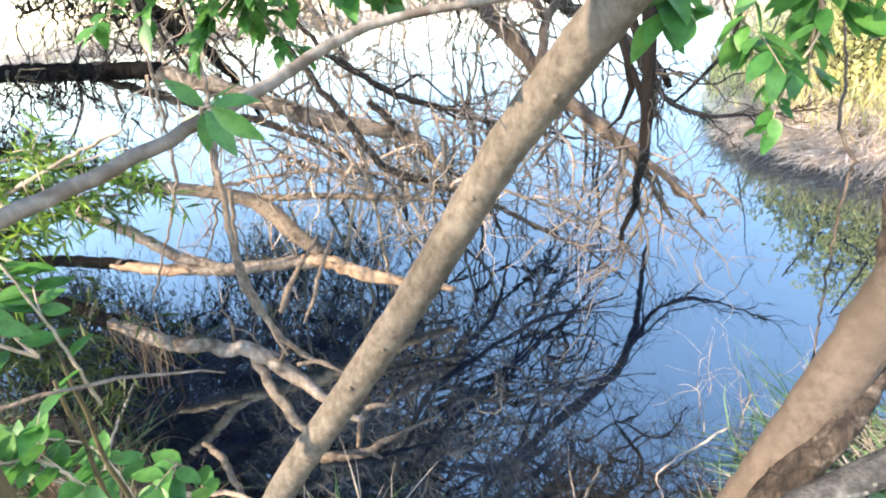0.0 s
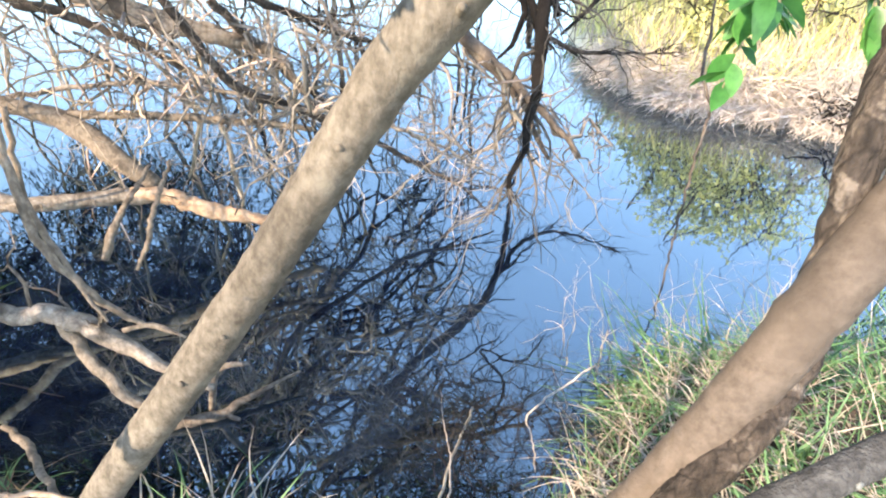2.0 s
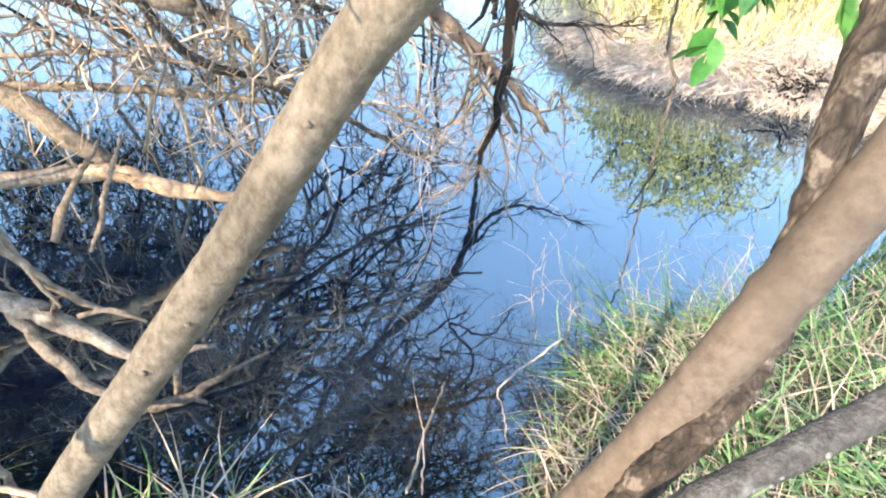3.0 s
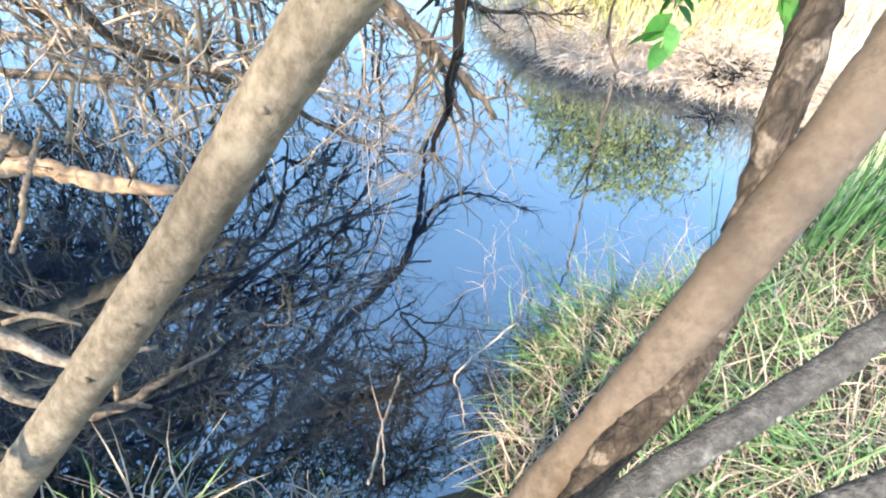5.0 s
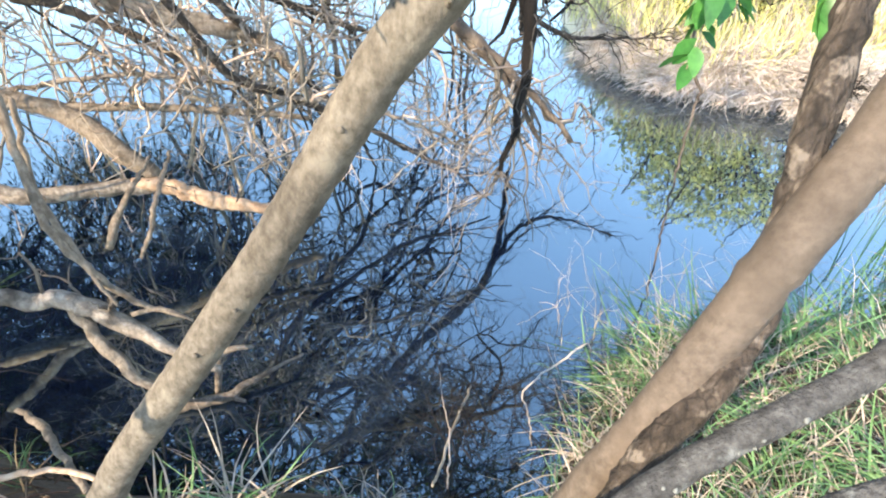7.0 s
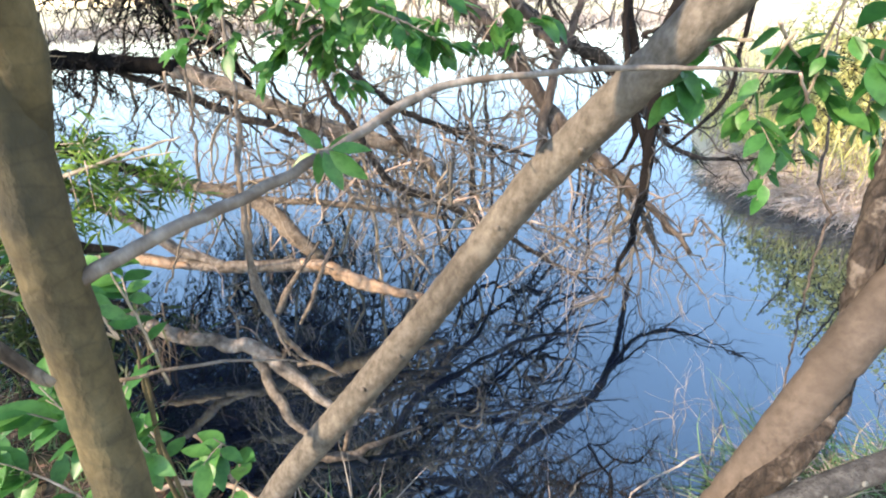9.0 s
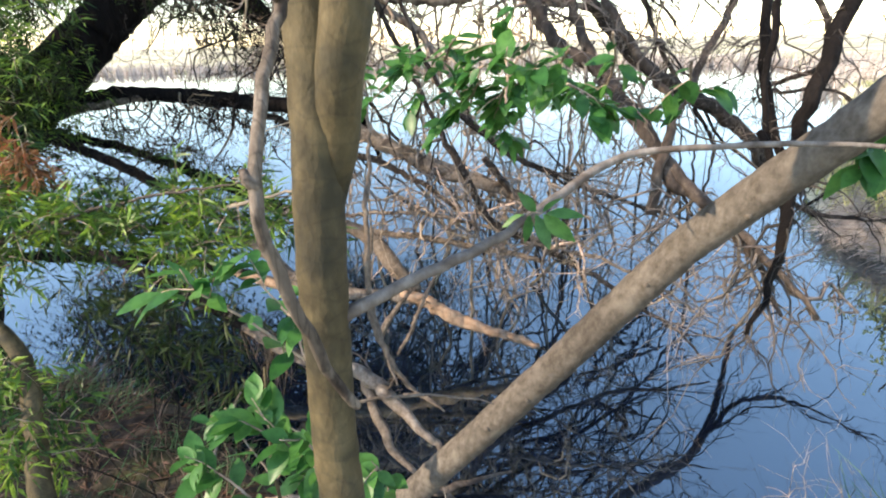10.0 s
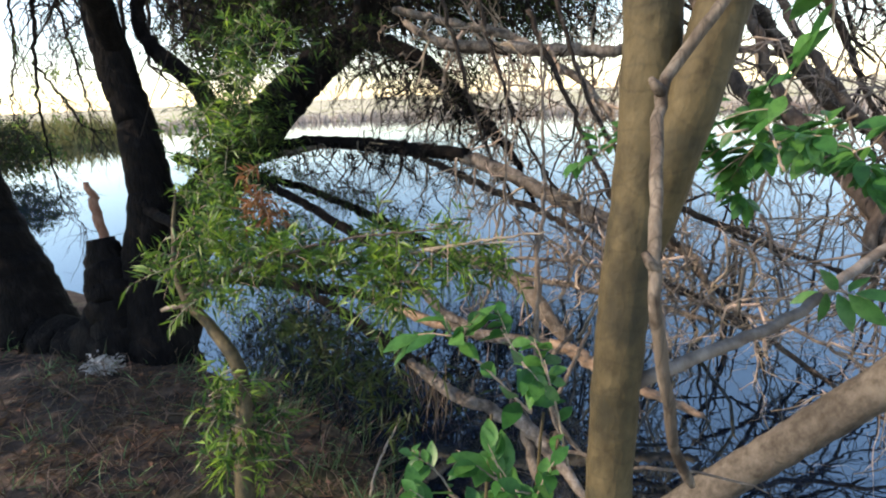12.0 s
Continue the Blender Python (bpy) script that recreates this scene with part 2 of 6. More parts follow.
# ---- builders ----
class Shape:
    """Gathers vertices and faces for one mesh."""

    def __init__(self):
        self.v, self.f, self.n, self.pend, self.blades, self.lances = [], [], 0, [], [], []

    def add(self, verts, faces):
        self.v.append(np.asarray(verts, float))
        self.f.extend([tuple(i + self.n for i in q) for q in faces])
        self.n += len(verts)

    def flush(self):
        """Turns the fine twigs gathered so far, all of six points, into three-sided tubes."""
        if self.lances:
            a = np.array(self.lances)
            self.lances = []
            root, way, rnd, ln, wd = a[:, :3], a[:, 3:6], a[:, 6:9], a[:, 9:10], a[:, 10:11]
            way = way / (np.linalg.norm(way, axis=1, keepdims=True) + 1e-9)
            side = np.cross(way, rnd)
            side /= np.linalg.norm(side, axis=1, keepdims=True) + 1e-9
            nrm = np.cross(way, side)
            mid = root + way * ln * 0.4
            end = root + way * ln - np.array([0, 0, 0.15]) * ln
            v = np.stack([root, mid - side * wd / 2 + nrm * wd * 0.2, mid, mid + side * wd / 2 + nrm * wd * 0.2, end], 1).reshape(-1, 3)
            one = np.array([(0, 2, 1), (0, 3, 2), (1, 2, 4), (2, 3, 4)])
            self.f.extend(((np.arange(len(a)) * 5)[:, None, None] + one[None] + self.n).reshape(-1, 3).tolist())
            self.v.append(v)
            self.n += len(v)
        if self.blades:
            a = np.array(self.blades)
            self.blades = []
            p, way, rnd, fall, ln, wd = a[:, :3], a[:, 3:6], a[:, 6:9], a[:, 9:12], a[:, 12:13], a[:, 13:14]
            way = way / (np.linalg.norm(way, axis=1, keepdims=True) + 1e-9)
            side = np.cross(way, rnd)
            side /= np.linalg.norm(side, axis=1, keepdims=True) + 1e-9
            v = []
            for i in range(5):
                w = wd * (1 - (i / 4) ** 1.5) * 0.5 + 0.0003
                v += [p - side * w, p + side * w]
                way = way + fall * 0.3
                way = way / (np.linalg.norm(way, axis=1, keepdims=True) + 1e-9)
                p = p + way * ln / 4
            v = np.stack(v, 1).reshape(-1, 3)
            one = np.array([(2 * i, 2 * i + 1, 2 * i + 3, 2 * i + 2) for i in range(4)])
            self.f.extend(((np.arange(len(a)) * 10)[:, None, None] + one[None] + self.n).reshape(-1, 4).tolist())
            self.v.append(v)
            self.n += len(v)
        if not self.pend:
            return
        lengths = sorted({len(p) for p in self.pend})
        groups = [np.array([p for p in self.pend if len(p) == n]) for n in lengths]
        self.pend = []
        for q in groups:
            self.tubes(q)

    def tubes(self, q):
        """Three-sided tubes for twigs of equal point counts."""
        m, k = q.shape[:2]
        tan = np.gradient(q[:, :, :3], axis=1)
        tan /= np.linalg.norm(tan, axis=2, keepdims=True) + 1e-9
        ref = np.broadcast_to(np.array([0.31, 0.83, 0.46]), tan.shape)
        u = np.cross(tan, ref)
        u /= np.linalg.norm(u, axis=2, keepdims=True) + 1e-9
        w = np.cross(tan, u)
        r = np.maximum(q[:, :, 3:4], 0.0005)
        ring = [q[:, :, :3] + r * (math.cos(a) * u + math.sin(a) * w) for a in (0, 2.094, 4.189)]
        v = np.stack(ring, 2).reshape(-1, 3)
        f = []
        one = [(i * 3 + j, i * 3 + (j + 1) % 3, i * 3 + 3 + (j + 1) % 3, i * 3 + 3 + j) for i in range(k - 1) for j in range(3)]
        f = (np.arange(m)[:, None, None] * (3 * k) + np.array(one)[None]).reshape(-1, 4) + self.n
        self.v.append(v)
        self.f.extend(f.tolist())
        self.n += len(v)

    def mesh(self, name, mat, smooth=True):
        self.flush()
        me = bpy.data.meshes.new(name)
        me.from_pydata(np.vstack(self.v).tolist(), [], self.f)
        me.materials.append(mat)
        if smooth:
            me.shade_smooth()
        return me


def spline(pts, step):
    """A smooth line through points, with rows (x, y, z, r)."""
    c = np.array(pts, float)
    p = np.vstack([2 * c[0] - c[1], c, 2 * c[-1] - c[-2]])
    out = []
    for i in range(len(c) - 1):
        a, b, d, e = p[i:i + 4]
        k = max(1, int(np.linalg.norm(d[:3] - b[:3]) / step))
        s = (np.arange(k) / k)[:, None]
        out.append(0.5 * (2 * b + (d - a) * s + (2 * a - 5 * b + 4 * d - e) * s ** 2 + (3 * b - a - 3 * d + e) * s ** 3))
    out.append(c[-1:])
    return np.vstack(out)


def tube(shape, pts, sides=6, step=0.05, wobble=0.0, lump=0.0, seed=0, cap=True):
    """A limb through rows (x, y, z, radius), with a crooked line and an uneven girth."""
    q = spline(pts, step) if step else np.array(pts, float)
    m = len(q)
    rs = np.random.RandomState(seed)
    if wobble:
        q[1:-1, :3] += rs.normal(0, 1, (m - 2, 3)) * wobble
    tan = np.gradient(q[:, :3], axis=0)
    tan /= np.linalg.norm(tan, axis=1)[:, None] + 1e-9
    up = np.array([0.3, 0.9, 0.2]) if abs(tan[0][2]) > 0.8 else np.array([0, 0, 1.0])
    a = np.arange(sides) * 2 * math.pi / sides
    verts = []
    ph = rs.uniform(0, 6.28, 6)
    for i in range(m):
        u = up - tan[i] * (up @ tan[i])
        u /= np.linalg.norm(u) + 1e-9
        up = u
        w = np.cross(tan[i], u)
        r = max(q[i, 3], 0.0004) * np.ones(sides)
        if lump:
            r = r * (1 + lump * (np.sin(2 * a + ph[0] + i * 0.21) * 0.5 + np.sin(3 * a + ph[1] - i * 0.13) * 0.4
                                 + 0.5 * math.sin(i * 0.37 + ph[2]) + 0.4 * rs.normal(0, 1, sides)))
        verts.append(q[i, :3] + np.outer(np.cos(a) * r, u) + np.outer(np.sin(a) * r, w))
    faces = []
    for i in range(m - 1):
        for j in range(sides):
            k = (j + 1) % sides
            faces.append((i * sides + j, i * sides + k, (i + 1) * sides + k, (i + 1) * sides + j))
    if cap and sides > 3:
        faces.append(tuple(range(sides - 1, -1, -1)))
        faces.append(tuple((m - 1) * sides + j for j in range(sides)))
    shape.add(np.vstack(verts), faces)
    return q


def thing(name, at, label, category, group="", kind=""):
    e = new(name)
    e.empty_display_size = 0.05
    e.location = at
    return tagged(e, label, category, group, kind)


def part(name, shape, mat, parent=None, label="", smooth=True, kind=""):
    """Links a shape as one mesh object, under its thing if one is given."""
    ob = new(name, shape.mesh(name, mat, smooth) if isinstance(shape, Shape) else shape)
    if parent:
        ob.parent = parent
        top = parent
        off = Vector()
        while top:
            off += top.location
            top = top.parent
        ob.location = -off
    if label:
        ob["label"] = label
    if kind:
        ob["kind"] = kind
    return ob


def limb(name, pts, mat, parent, sides=10, step=0.03, wobble=0.002, lump=0.06, seed=1, label=""):
    s = Shape()
    tube(s, pts, sides, step, wobble, lump, seed)
    return part(name, s, mat, parent, label)


def sprig(shape, start, way, length, r, rs, level=2, droop=0.0, kids=5, sides=3, bend=0.25, spread=0.8):
    """A crooked twig, kinked at its nodes, that forks into finer twigs."""
    way = np.array(way, float)
    way /= np.linalg.norm(way) + 1e-9
    k = 8 if level else 5
    turn = rs.normal(0, bend * 0.42, (k, 3))
    turn[:, 2] -= droop * 5 / k
    ways = way + np.cumsum(turn, axis=0) + rs.normal(0, 0.12 + bend * 0.55, (k, 3))
    ways /= np.linalg.norm(ways, axis=1)[:, None] + 1e-9
    pts = np.empty((k + 1, 4))
    pts[0, :3] = start
    pts[1:, :3] = np.asarray(start) + np.cumsum(ways * rs.uniform(0.6, 1.4, (k, 1)), axis=0) * (length / k)
    pts[:, 3] = r * (1 - 0.75 * np.arange(k + 1) / k)
    shape.pend.append(pts)
    if level > 0:
        for j in range(kids):
            i = 1 + rs.randint(k - 1)
            b = pts[i]
            side = ways[i] + rs.normal(0, spread, 3)
            sprig(shape, b[:3], side, length * rs.uniform(0.3, 0.7), b[3] * 0.68, rs, level - 1, droop, max(2, kids - 1), 3, bend, spread)
    return pts


def blade(shape, root, way, length, width, rs, bend=0.5):
    """A grass blade: a tapered, bent and folded strip."""
    r = rs.normal(0, 1, 7)
    shape.blades.append((*root, *way, r[0], r[1], r[2], r[3] * 0.4 * bend, r[4] * 0.4 * bend, -abs(r[5]) * bend, length, width))


def leaf_mesh(name, length, width, mat, curl=0.15, fold=0.25):
    """An ovate leaf with a folded midrib and a drooping tip, along +x."""
    s = Shape()
    rows = [(0, 0.02), (0.12, 0.45), (0.3, 0.92), (0.5, 1.0), (0.7, 0.78), (0.87, 0.4), (1.0, 0.02)]
    v = []
    for u, w in rows:
        z = -curl * length * u * u
        h = w * width / 2
        v += [(u * length, -h, z + fold * h), (u * length, 0, z), (u * length, h, z + fold * h)]
    f = []
    for i in range(len(rows) - 1):
        for j in (0, 1):
            f.append((3 * i + j, 3 * i + j + 1, 3 * i + j + 4, 3 * i + j + 3))
    s.add(v, f)
    return s.mesh(name, mat)


def thin_leaf(shape, root, way, length, width, rs):
    """A narrow willow leaf as a folded lance."""
    shape.lances.append((*root, *way, *rs.normal(0, 1, 3), length, width))


# ---- the lie of the land ----
SHORE = [(-60, 4), (-20, 3.2), (-8.0, 3.0), (-5.6, 2.9), (-4.0, 2.3), (-3.0, 2.15), (-2.2, 2.06), (-1.6, 1.7), (-0.9, 1.32), (-0.2, 1.2),
         (0.32, 1.02), (0.62, 1.00), (0.90, 1.24), (1.36, 1.64), (1.9, 1.66), (2.35, 1.50), (3.2, 1.8), (4.3, 2.4), (5.2, 3.1), (5.0, 3.9),
         (4.5, 4.35), (3.9, 4.6), (3.45, 5.0), (3.15, 5.6), (3.15, 6.3), (3.4, 7.8), (5.5, 12), (11, 24), (20, 42), (0, 48), (-25, 46), (-45, 38)]


def shore_distance(x, y):
    """Metres from the water's edge: positive on land, negative over the pond."""
    d = np.full(x.shape, 1e9)
    inside = np.zeros(x.shape, bool)
    for (ax, ay), (bx, by) in zip(SHORE, SHORE[1:] + SHORE[:1]):
        ex, ey = bx - ax, by - ay
        t = np.clip(((x - ax) * ex + (y - ay) * ey) / (ex * ex + ey * ey), 0, 1)
        d = np.minimum(d, np.hypot(x - ax - t * ex, y - ay - t * ey))
        cross = (ay > y) != (by > y)
        inside ^= cross & (x < ax + (y - ay) * ex / (ey if ey else 1e-9))
    return np.where(inside, -d, d)


def land(x, y):
    """Height of the ground sheet."""
    x, y = np.asarray(x, float), np.asarray(y, float)
    d = shore_distance(x, y)
    top = np.where(x < -1.2, 0.24, np.where(x > 0.6, 0.34, 0.24 + (x + 1.2) * 0 + 0.24))
    top = np.where((x >= -1.8) & (x < -1.0), 0.24 + (x + 1.8) / 0.8 * 0.24, top)
    top = np.where((x >= 0.4) & (x < 1.2), 0.48 - (x - 0.4) / 0.8 * 0.14, top)
    h = np.where(d > 0, top * (1 - np.exp(-np.maximum(d, 0) / 0.16)) + 0.02 * np.clip(d, 0, 25), -0.7 * (1 - np.exp(np.minimum(d, 0) / 0.5)) - 0.02)
    bumps = 0.03 * np.sin(3.1 * x + 1.7 * y) * np.sin(2.3 * y - 1.1 * x) + 0.015 * np.sin(9 * x + 2) * np.sin(8 * y)
    return h + bumps * np.clip(d * 3, 0, 1)


LX, LY = np.meshgrid(np.arange(-8, 16, 0.05), np.arange(-2, 18, 0.05))
LAND = land(LX.ravel(), LY.ravel()).reshape(LX.shape)


def ground_at(x, y):
    """Height of the ground near the camera, from a table."""
    u, v = min(max((x + 8) / 0.05, 0), LX.shape[1] - 2), min(max((y + 2) / 0.05, 0), LX.shape[0] - 2)
    i, j = int(u), int(v)
    a, b = u - i, v - j
    return float((LAND[j, i] * (1 - a) + LAND[j, i + 1] * a) * (1 - b) + (LAND[j + 1, i] * (1 - a) + LAND[j + 1, i + 1] * a) * b)


def axis(near, fine, far):
    a = np.arange(-near, near + fine / 2, fine)
    t = near
    right = []
    while t < far:
        t = t * 1.12
        right.append(t)
    return np.concatenate([-np.array(right[::-1]), a, right])


gx, gy = np.meshgrid(axis(6, 0.07, 900), axis(6, 0.07, 900) + 2.0)
gz = land(gx.ravel(), gy.ravel())
s = Shape()
nx, ny = gx.shape[1], gx.shape[0]
s.add(np.stack([gx.ravel(), gy.ravel(), gz], 1), [(j * nx + i, j * nx + i + 1, (j + 1) * nx + i + 1, (j + 1) * nx + i) for j in range(ny - 1) for i in range(nx - 1)])
ground = part("ground", s, SOIL)
tagged(ground, "dark muddy pond bank with leaf litter and roots", "ground", kind="structure")
s = Shape()
s.add([(-120, -5, 0), (60, -5, 0), (60, 80, 0), (-120, 80, 0)], [(0, 1, 2, 3)])
water = part("water", s, WATER, smooth=False)
tagged(water, "still dark pond water mirroring sky and bare branches", "water", kind="structure")

# ---- leaning grey sapling over the water ----
tree = thing("leaning_tree", (-0.75, 0.87, 0.46), "slender grey lichen-spotted tree trunk leaning over the pond", "tree")
lean_trunk = limb("trunk", [(-0.794, 0.898, 0.360, 0.05), (-0.538, 0.902, 0.810, 0.040), (-0.283, 0.904, 1.145, 0.039), (-0.054, 0.877, 1.463, 0.037),
               (0.124, 0.804, 1.748, 0.035), (0.295, 0.696, 1.986, 0.034), (0.461, 0.582, 2.221, 0.032), (0.748, 0.437, 2.586, 0.027), (1.2, 0.2, 3.1, 0.02)],
     BARK_GREY, tree, 22, 0.02, 0.001, 0.016, 3)

# ---- upright forked sapling beside the camera ----
young = thing("forked_tree", (-0.29, 0.12, 0.5), "young olive-brown tree trunk that forks, smooth bark", "tree")
limb("trunk", [(-0.252, 0.105, 0.455, 0.03), (-0.301, 0.167, 1.102, 0.027), (-0.332, 0.214, 1.514, 0.0255), (-0.355, 0.251, 1.710, 0.025), (-0.354, 0.270, 1.927, 0.025),
               (-0.345, 0.282, 2.125, 0.025), (-0.350, 0.282, 2.325, 0.024), (-0.37, 0.30, 2.9, 0.02)], BARK_OLIVE, young, 18, 0.02, 0.0008, 0.02, 5)
limb("fork_arm", [(-0.348, 0.282, 1.95, 0.010), (-0.338, 0.283, 1.995, 0.0170), (-0.328, 0.277, 2.039, 0.0205), (-0.317, 0.268, 2.095, 0.0215), (-0.289, 0.276, 2.220, 0.0210), (-0.249, 0.314, 2.384, 0.018), (-0.15, 0.42, 2.75, 0.013)],
     BARK_OLIVE, young, 14, 0.02, 0.0008, 0.02, 6)
limb("side_branch", [(-0.362, 0.258, 1.84, 0.0085), (-0.283, 0.302, 1.875, 0.0068), (-0.190, 0.390, 1.901, 0.0062), (-0.119, 0.499, 1.927, 0.006), (-0.031, 0.582, 1.961, 0.0055),
                     (0.101, 0.605, 1.971, 0.0045), (0.248, 0.614, 1.975, 0.0035), (0.443, 0.621, 1.963, 0.002)], WOOD_GREY, young, 10, 0.015, 0.0006, 0.05, 7)
snag = thing("dead_branch", (-0.3, 0.12, 2.0), "grey barkless dead branch hanging against the forked trunk", "branch")
snag_stick = limb("stick", [(-0.225, 0.340, 2.335, 0.0050), (-0.248, 0.302, 2.296, 0.0050), (-0.272, 0.262, 2.242, 0.0050), (-0.298, 0.231, 2.198, 0.0050), (-0.327, 0.201, 2.143, 0.0047), (-0.320, 0.132, 2.061, 0.0045), (-0.313, 0.110, 1.995, 0.0045),
               (-0.294, 0.139, 1.877, 0.0046), (-0.282, 0.149, 1.846, 0.0045), (-0.279, 0.151, 1.838, 0.0032)], WOOD_WORN, snag, 10, 0.012, 0.0008, 0.09, 8)

# ---- stems on the bank ----
stem = thing("tan_tree", (0.36, 0.56, 0.4), "tan smooth-barked leaning tree stem on the grassy bank", "tree")
tan_trunk = limb("trunk", [(0.229, 0.538, 0.372, 0.0435), (0.394, 0.532, 1.066, 0.0365), (0.451, 0.528, 1.236, 0.0348), (0.510, 0.533, 1.405, 0.0339), (0.570, 0.547, 1.555, 0.0339), (0.642, 0.570, 1.680, 0.0339),
               (0.706, 0.594, 1.795, 0.0350), (0.768, 0.628, 1.904, 0.0345), (0.924, 0.702, 2.215, 0.0322), (1.17, 0.8, 2.8, 0.0261)], BARK_TAN, stem, 22, 0.02, 0.001, 0.012, 9)
dark = thing("rough_tree", (0.4, 0.5, 0.42), "dark rough-barked stem crossing behind the tan one", "tree")
rough_trunk = limb("trunk", [(0.16, 0.40, 0.42, 0.030), (0.354, 0.450, 1.044, 0.0250), (0.439, 0.485, 1.256, 0.0234), (0.509, 0.498, 1.386, 0.0226), (0.572, 0.535, 1.470, 0.0218), (0.604, 0.592, 1.600, 0.0211), (0.622, 0.641, 1.774, 0.0203),
               (0.658, 0.691, 1.900, 0.0195), (0.700, 0.775, 1.990, 0.0195), (0.750, 0.853, 2.070, 0.0187), (0.862, 1.025, 2.37, 0.0156)], BARK_ROUGH, dark, 16, 0.015, 0.0015, 0.10, 10)
low = thing("lichen_branch", (0.3, 0.38, 1.3), "dark grey branch spotted with pale lichen over the grass", "branch")
lichen_limb = limb("branch", [(0.168, 0.362, 1.177, 0.0203), (0.385, 0.408, 1.335, 0.0195), (0.460, 0.412, 1.397, 0.0191), (0.509, 0.410, 1.439, 0.0187), (0.593, 0.413, 1.489, 0.0172), (0.691, 0.421, 1.558, 0.0164), (1.077, 0.430, 1.786, 0.0140)],
     BARK_LICHEN, low, 14, 0.02, 0.001, 0.05, 11)

lower = thing("bark_branch", (0.47, 0.33, 1.47), "second dark branch low over the grass beside the lichened one", "branch")
limb("branch", [(0.25, 0.34, 1.24, 0.0150), (0.38, 0.325, 1.345, 0.0145), (0.488, 0.310, 1.436, 0.0140), (0.549, 0.302, 1.484, 0.0138), (0.67, 0.285, 1.578, 0.0130), (0.90, 0.27, 1.76, 0.0115)], BARK_LICHEN, lower, 14, 0.02, 0.001, 0.06, 12)

for x, y, z, r in ((-0.255, 0.872, 1.20, 0.006), (0.06, 0.806, 1.66, 0.006), (-0.16, 0.862, 1.31, 0.005), (0.19, 0.735, 1.83, 0.005)):
    s = Shape()
    tube(s, [(x, y + 0.012, z - 0.008, r), (x, y, z, r * 1.1), (x, y - 0.012, z + 0.006, r * 0.7)], 8, 0.004, 0.0006, 0.2, int(r * 9999))
    part("knot", s, BARK_GREY, lean_trunk)
for x, y, z in ((-0.327, 0.197, 2.143), (-0.316, 0.116, 2.03)):
    s = Shape()
    tube(s, [(x, y, z, 0.005), (x - 0.005, y - 0.003, z + 0.006, 0.0042), (x - 0.009, y, z + 0.011, 0.0025)], 7, 0.004, 0.0004, 0.1, 4)
    part("stub", s, WOOD_WORN, snag_stick)

def boss(name, at, out, r, thick, mat, parent, seed, label="", sides=9):
    """A low uneven swelling on bark: a knot, a scar or a crust."""
    out = Vector(out).normalized()
    p = Vector(at)
    s = Shape()
    tube(s, [(*(p - out * thick * 2), r), (*p, r * 0.95), (*(p + out * thick * 0.7), r * 0.6), (*(p + out * thick), r * 0.15)], sides, 0, 0, 0.22, seed)
    return part(name, s, mat, parent, label)


for i, (x, y, z, r) in enumerate(((0.405, 0.497, 1.10, 0.012), (0.476, 0.496, 1.31, 0.009), (0.545, 0.508, 1.50, 0.011), (0.642, 0.537, 1.68, 0.010), (0.432, 0.495, 1.18, 0.007))):
    boss("knot", (x, y, z), (-0.1, -1, 0.15), r, 0.003, BARK_TAN, tan_trunk, 200 + i)
for i, (x, y, z, r) in enumerate(((0.432, 0.463, 1.24, 0.012), (0.490, 0.474, 1.36, 0.010), (0.562, 0.513, 1.46, 0.010), (0.594, 0.573, 1.60, 0.011), (0.606, 0.612, 1.72, 0.010))):
    boss("bark_plate", (x, y, z), (-0.2, -1, 0.1), r, 0.004, BARK_ROUGH, rough_trunk, 210 + i)
LICHEN = material("lichen", [(0.3, (0.085, 0.092, 0.088)), (0.6, (0.165, 0.172, 0.160))], 160, 6, rough=0.95, bump=0.7, depth=0.003)
rs = np.random.RandomState(220)
axis = spline([(0.385, 0.408, 1.335, 0.0195), (0.460, 0.412, 1.397, 0.0191), (0.509, 0.410, 1.439, 0.0187), (0.593, 0.413, 1.489, 0.0172), (0.691, 0.421, 1.558, 0.0164)], 0.01)
for i in range(13):
    q = axis[rs.randint(len(axis))]
    out = Vector((rs.normal(0, 0.25), -1 + rs.normal(0, 0.3), 0.7 + rs.normal(0, 0.5))).normalized()
    boss("lichen_patch", Vector(q[:3]) + out * q[3] * 0.97, out, rs.uniform(0.002, 0.0045), 0.0012, LICHEN, lichen_limb, 230 + i, "pale lichen crust")
axis = spline([(-0.538, 0.902, 0.810, 0.040), (-0.283, 0.904, 1.145, 0.039), (-0.054, 0.877, 1.463, 0.037), (0.124, 0.804, 1.748, 0.035), (0.295, 0.696, 1.986, 0.034)], 0.01)
for i in range(16):
    q = axis[rs.randint(len(axis))]
    out = Vector((rs.normal(-0.2, 0.4), -1, 0.3 + rs.normal(0, 0.4))).normalized()
    boss("lichen_patch", Vector(q[:3]) + out * q[3] * 0.98, out, rs.uniform(0.002, 0.0045), 0.0012, LICHEN, lean_trunk, 250 + i, "pale lichen crust")

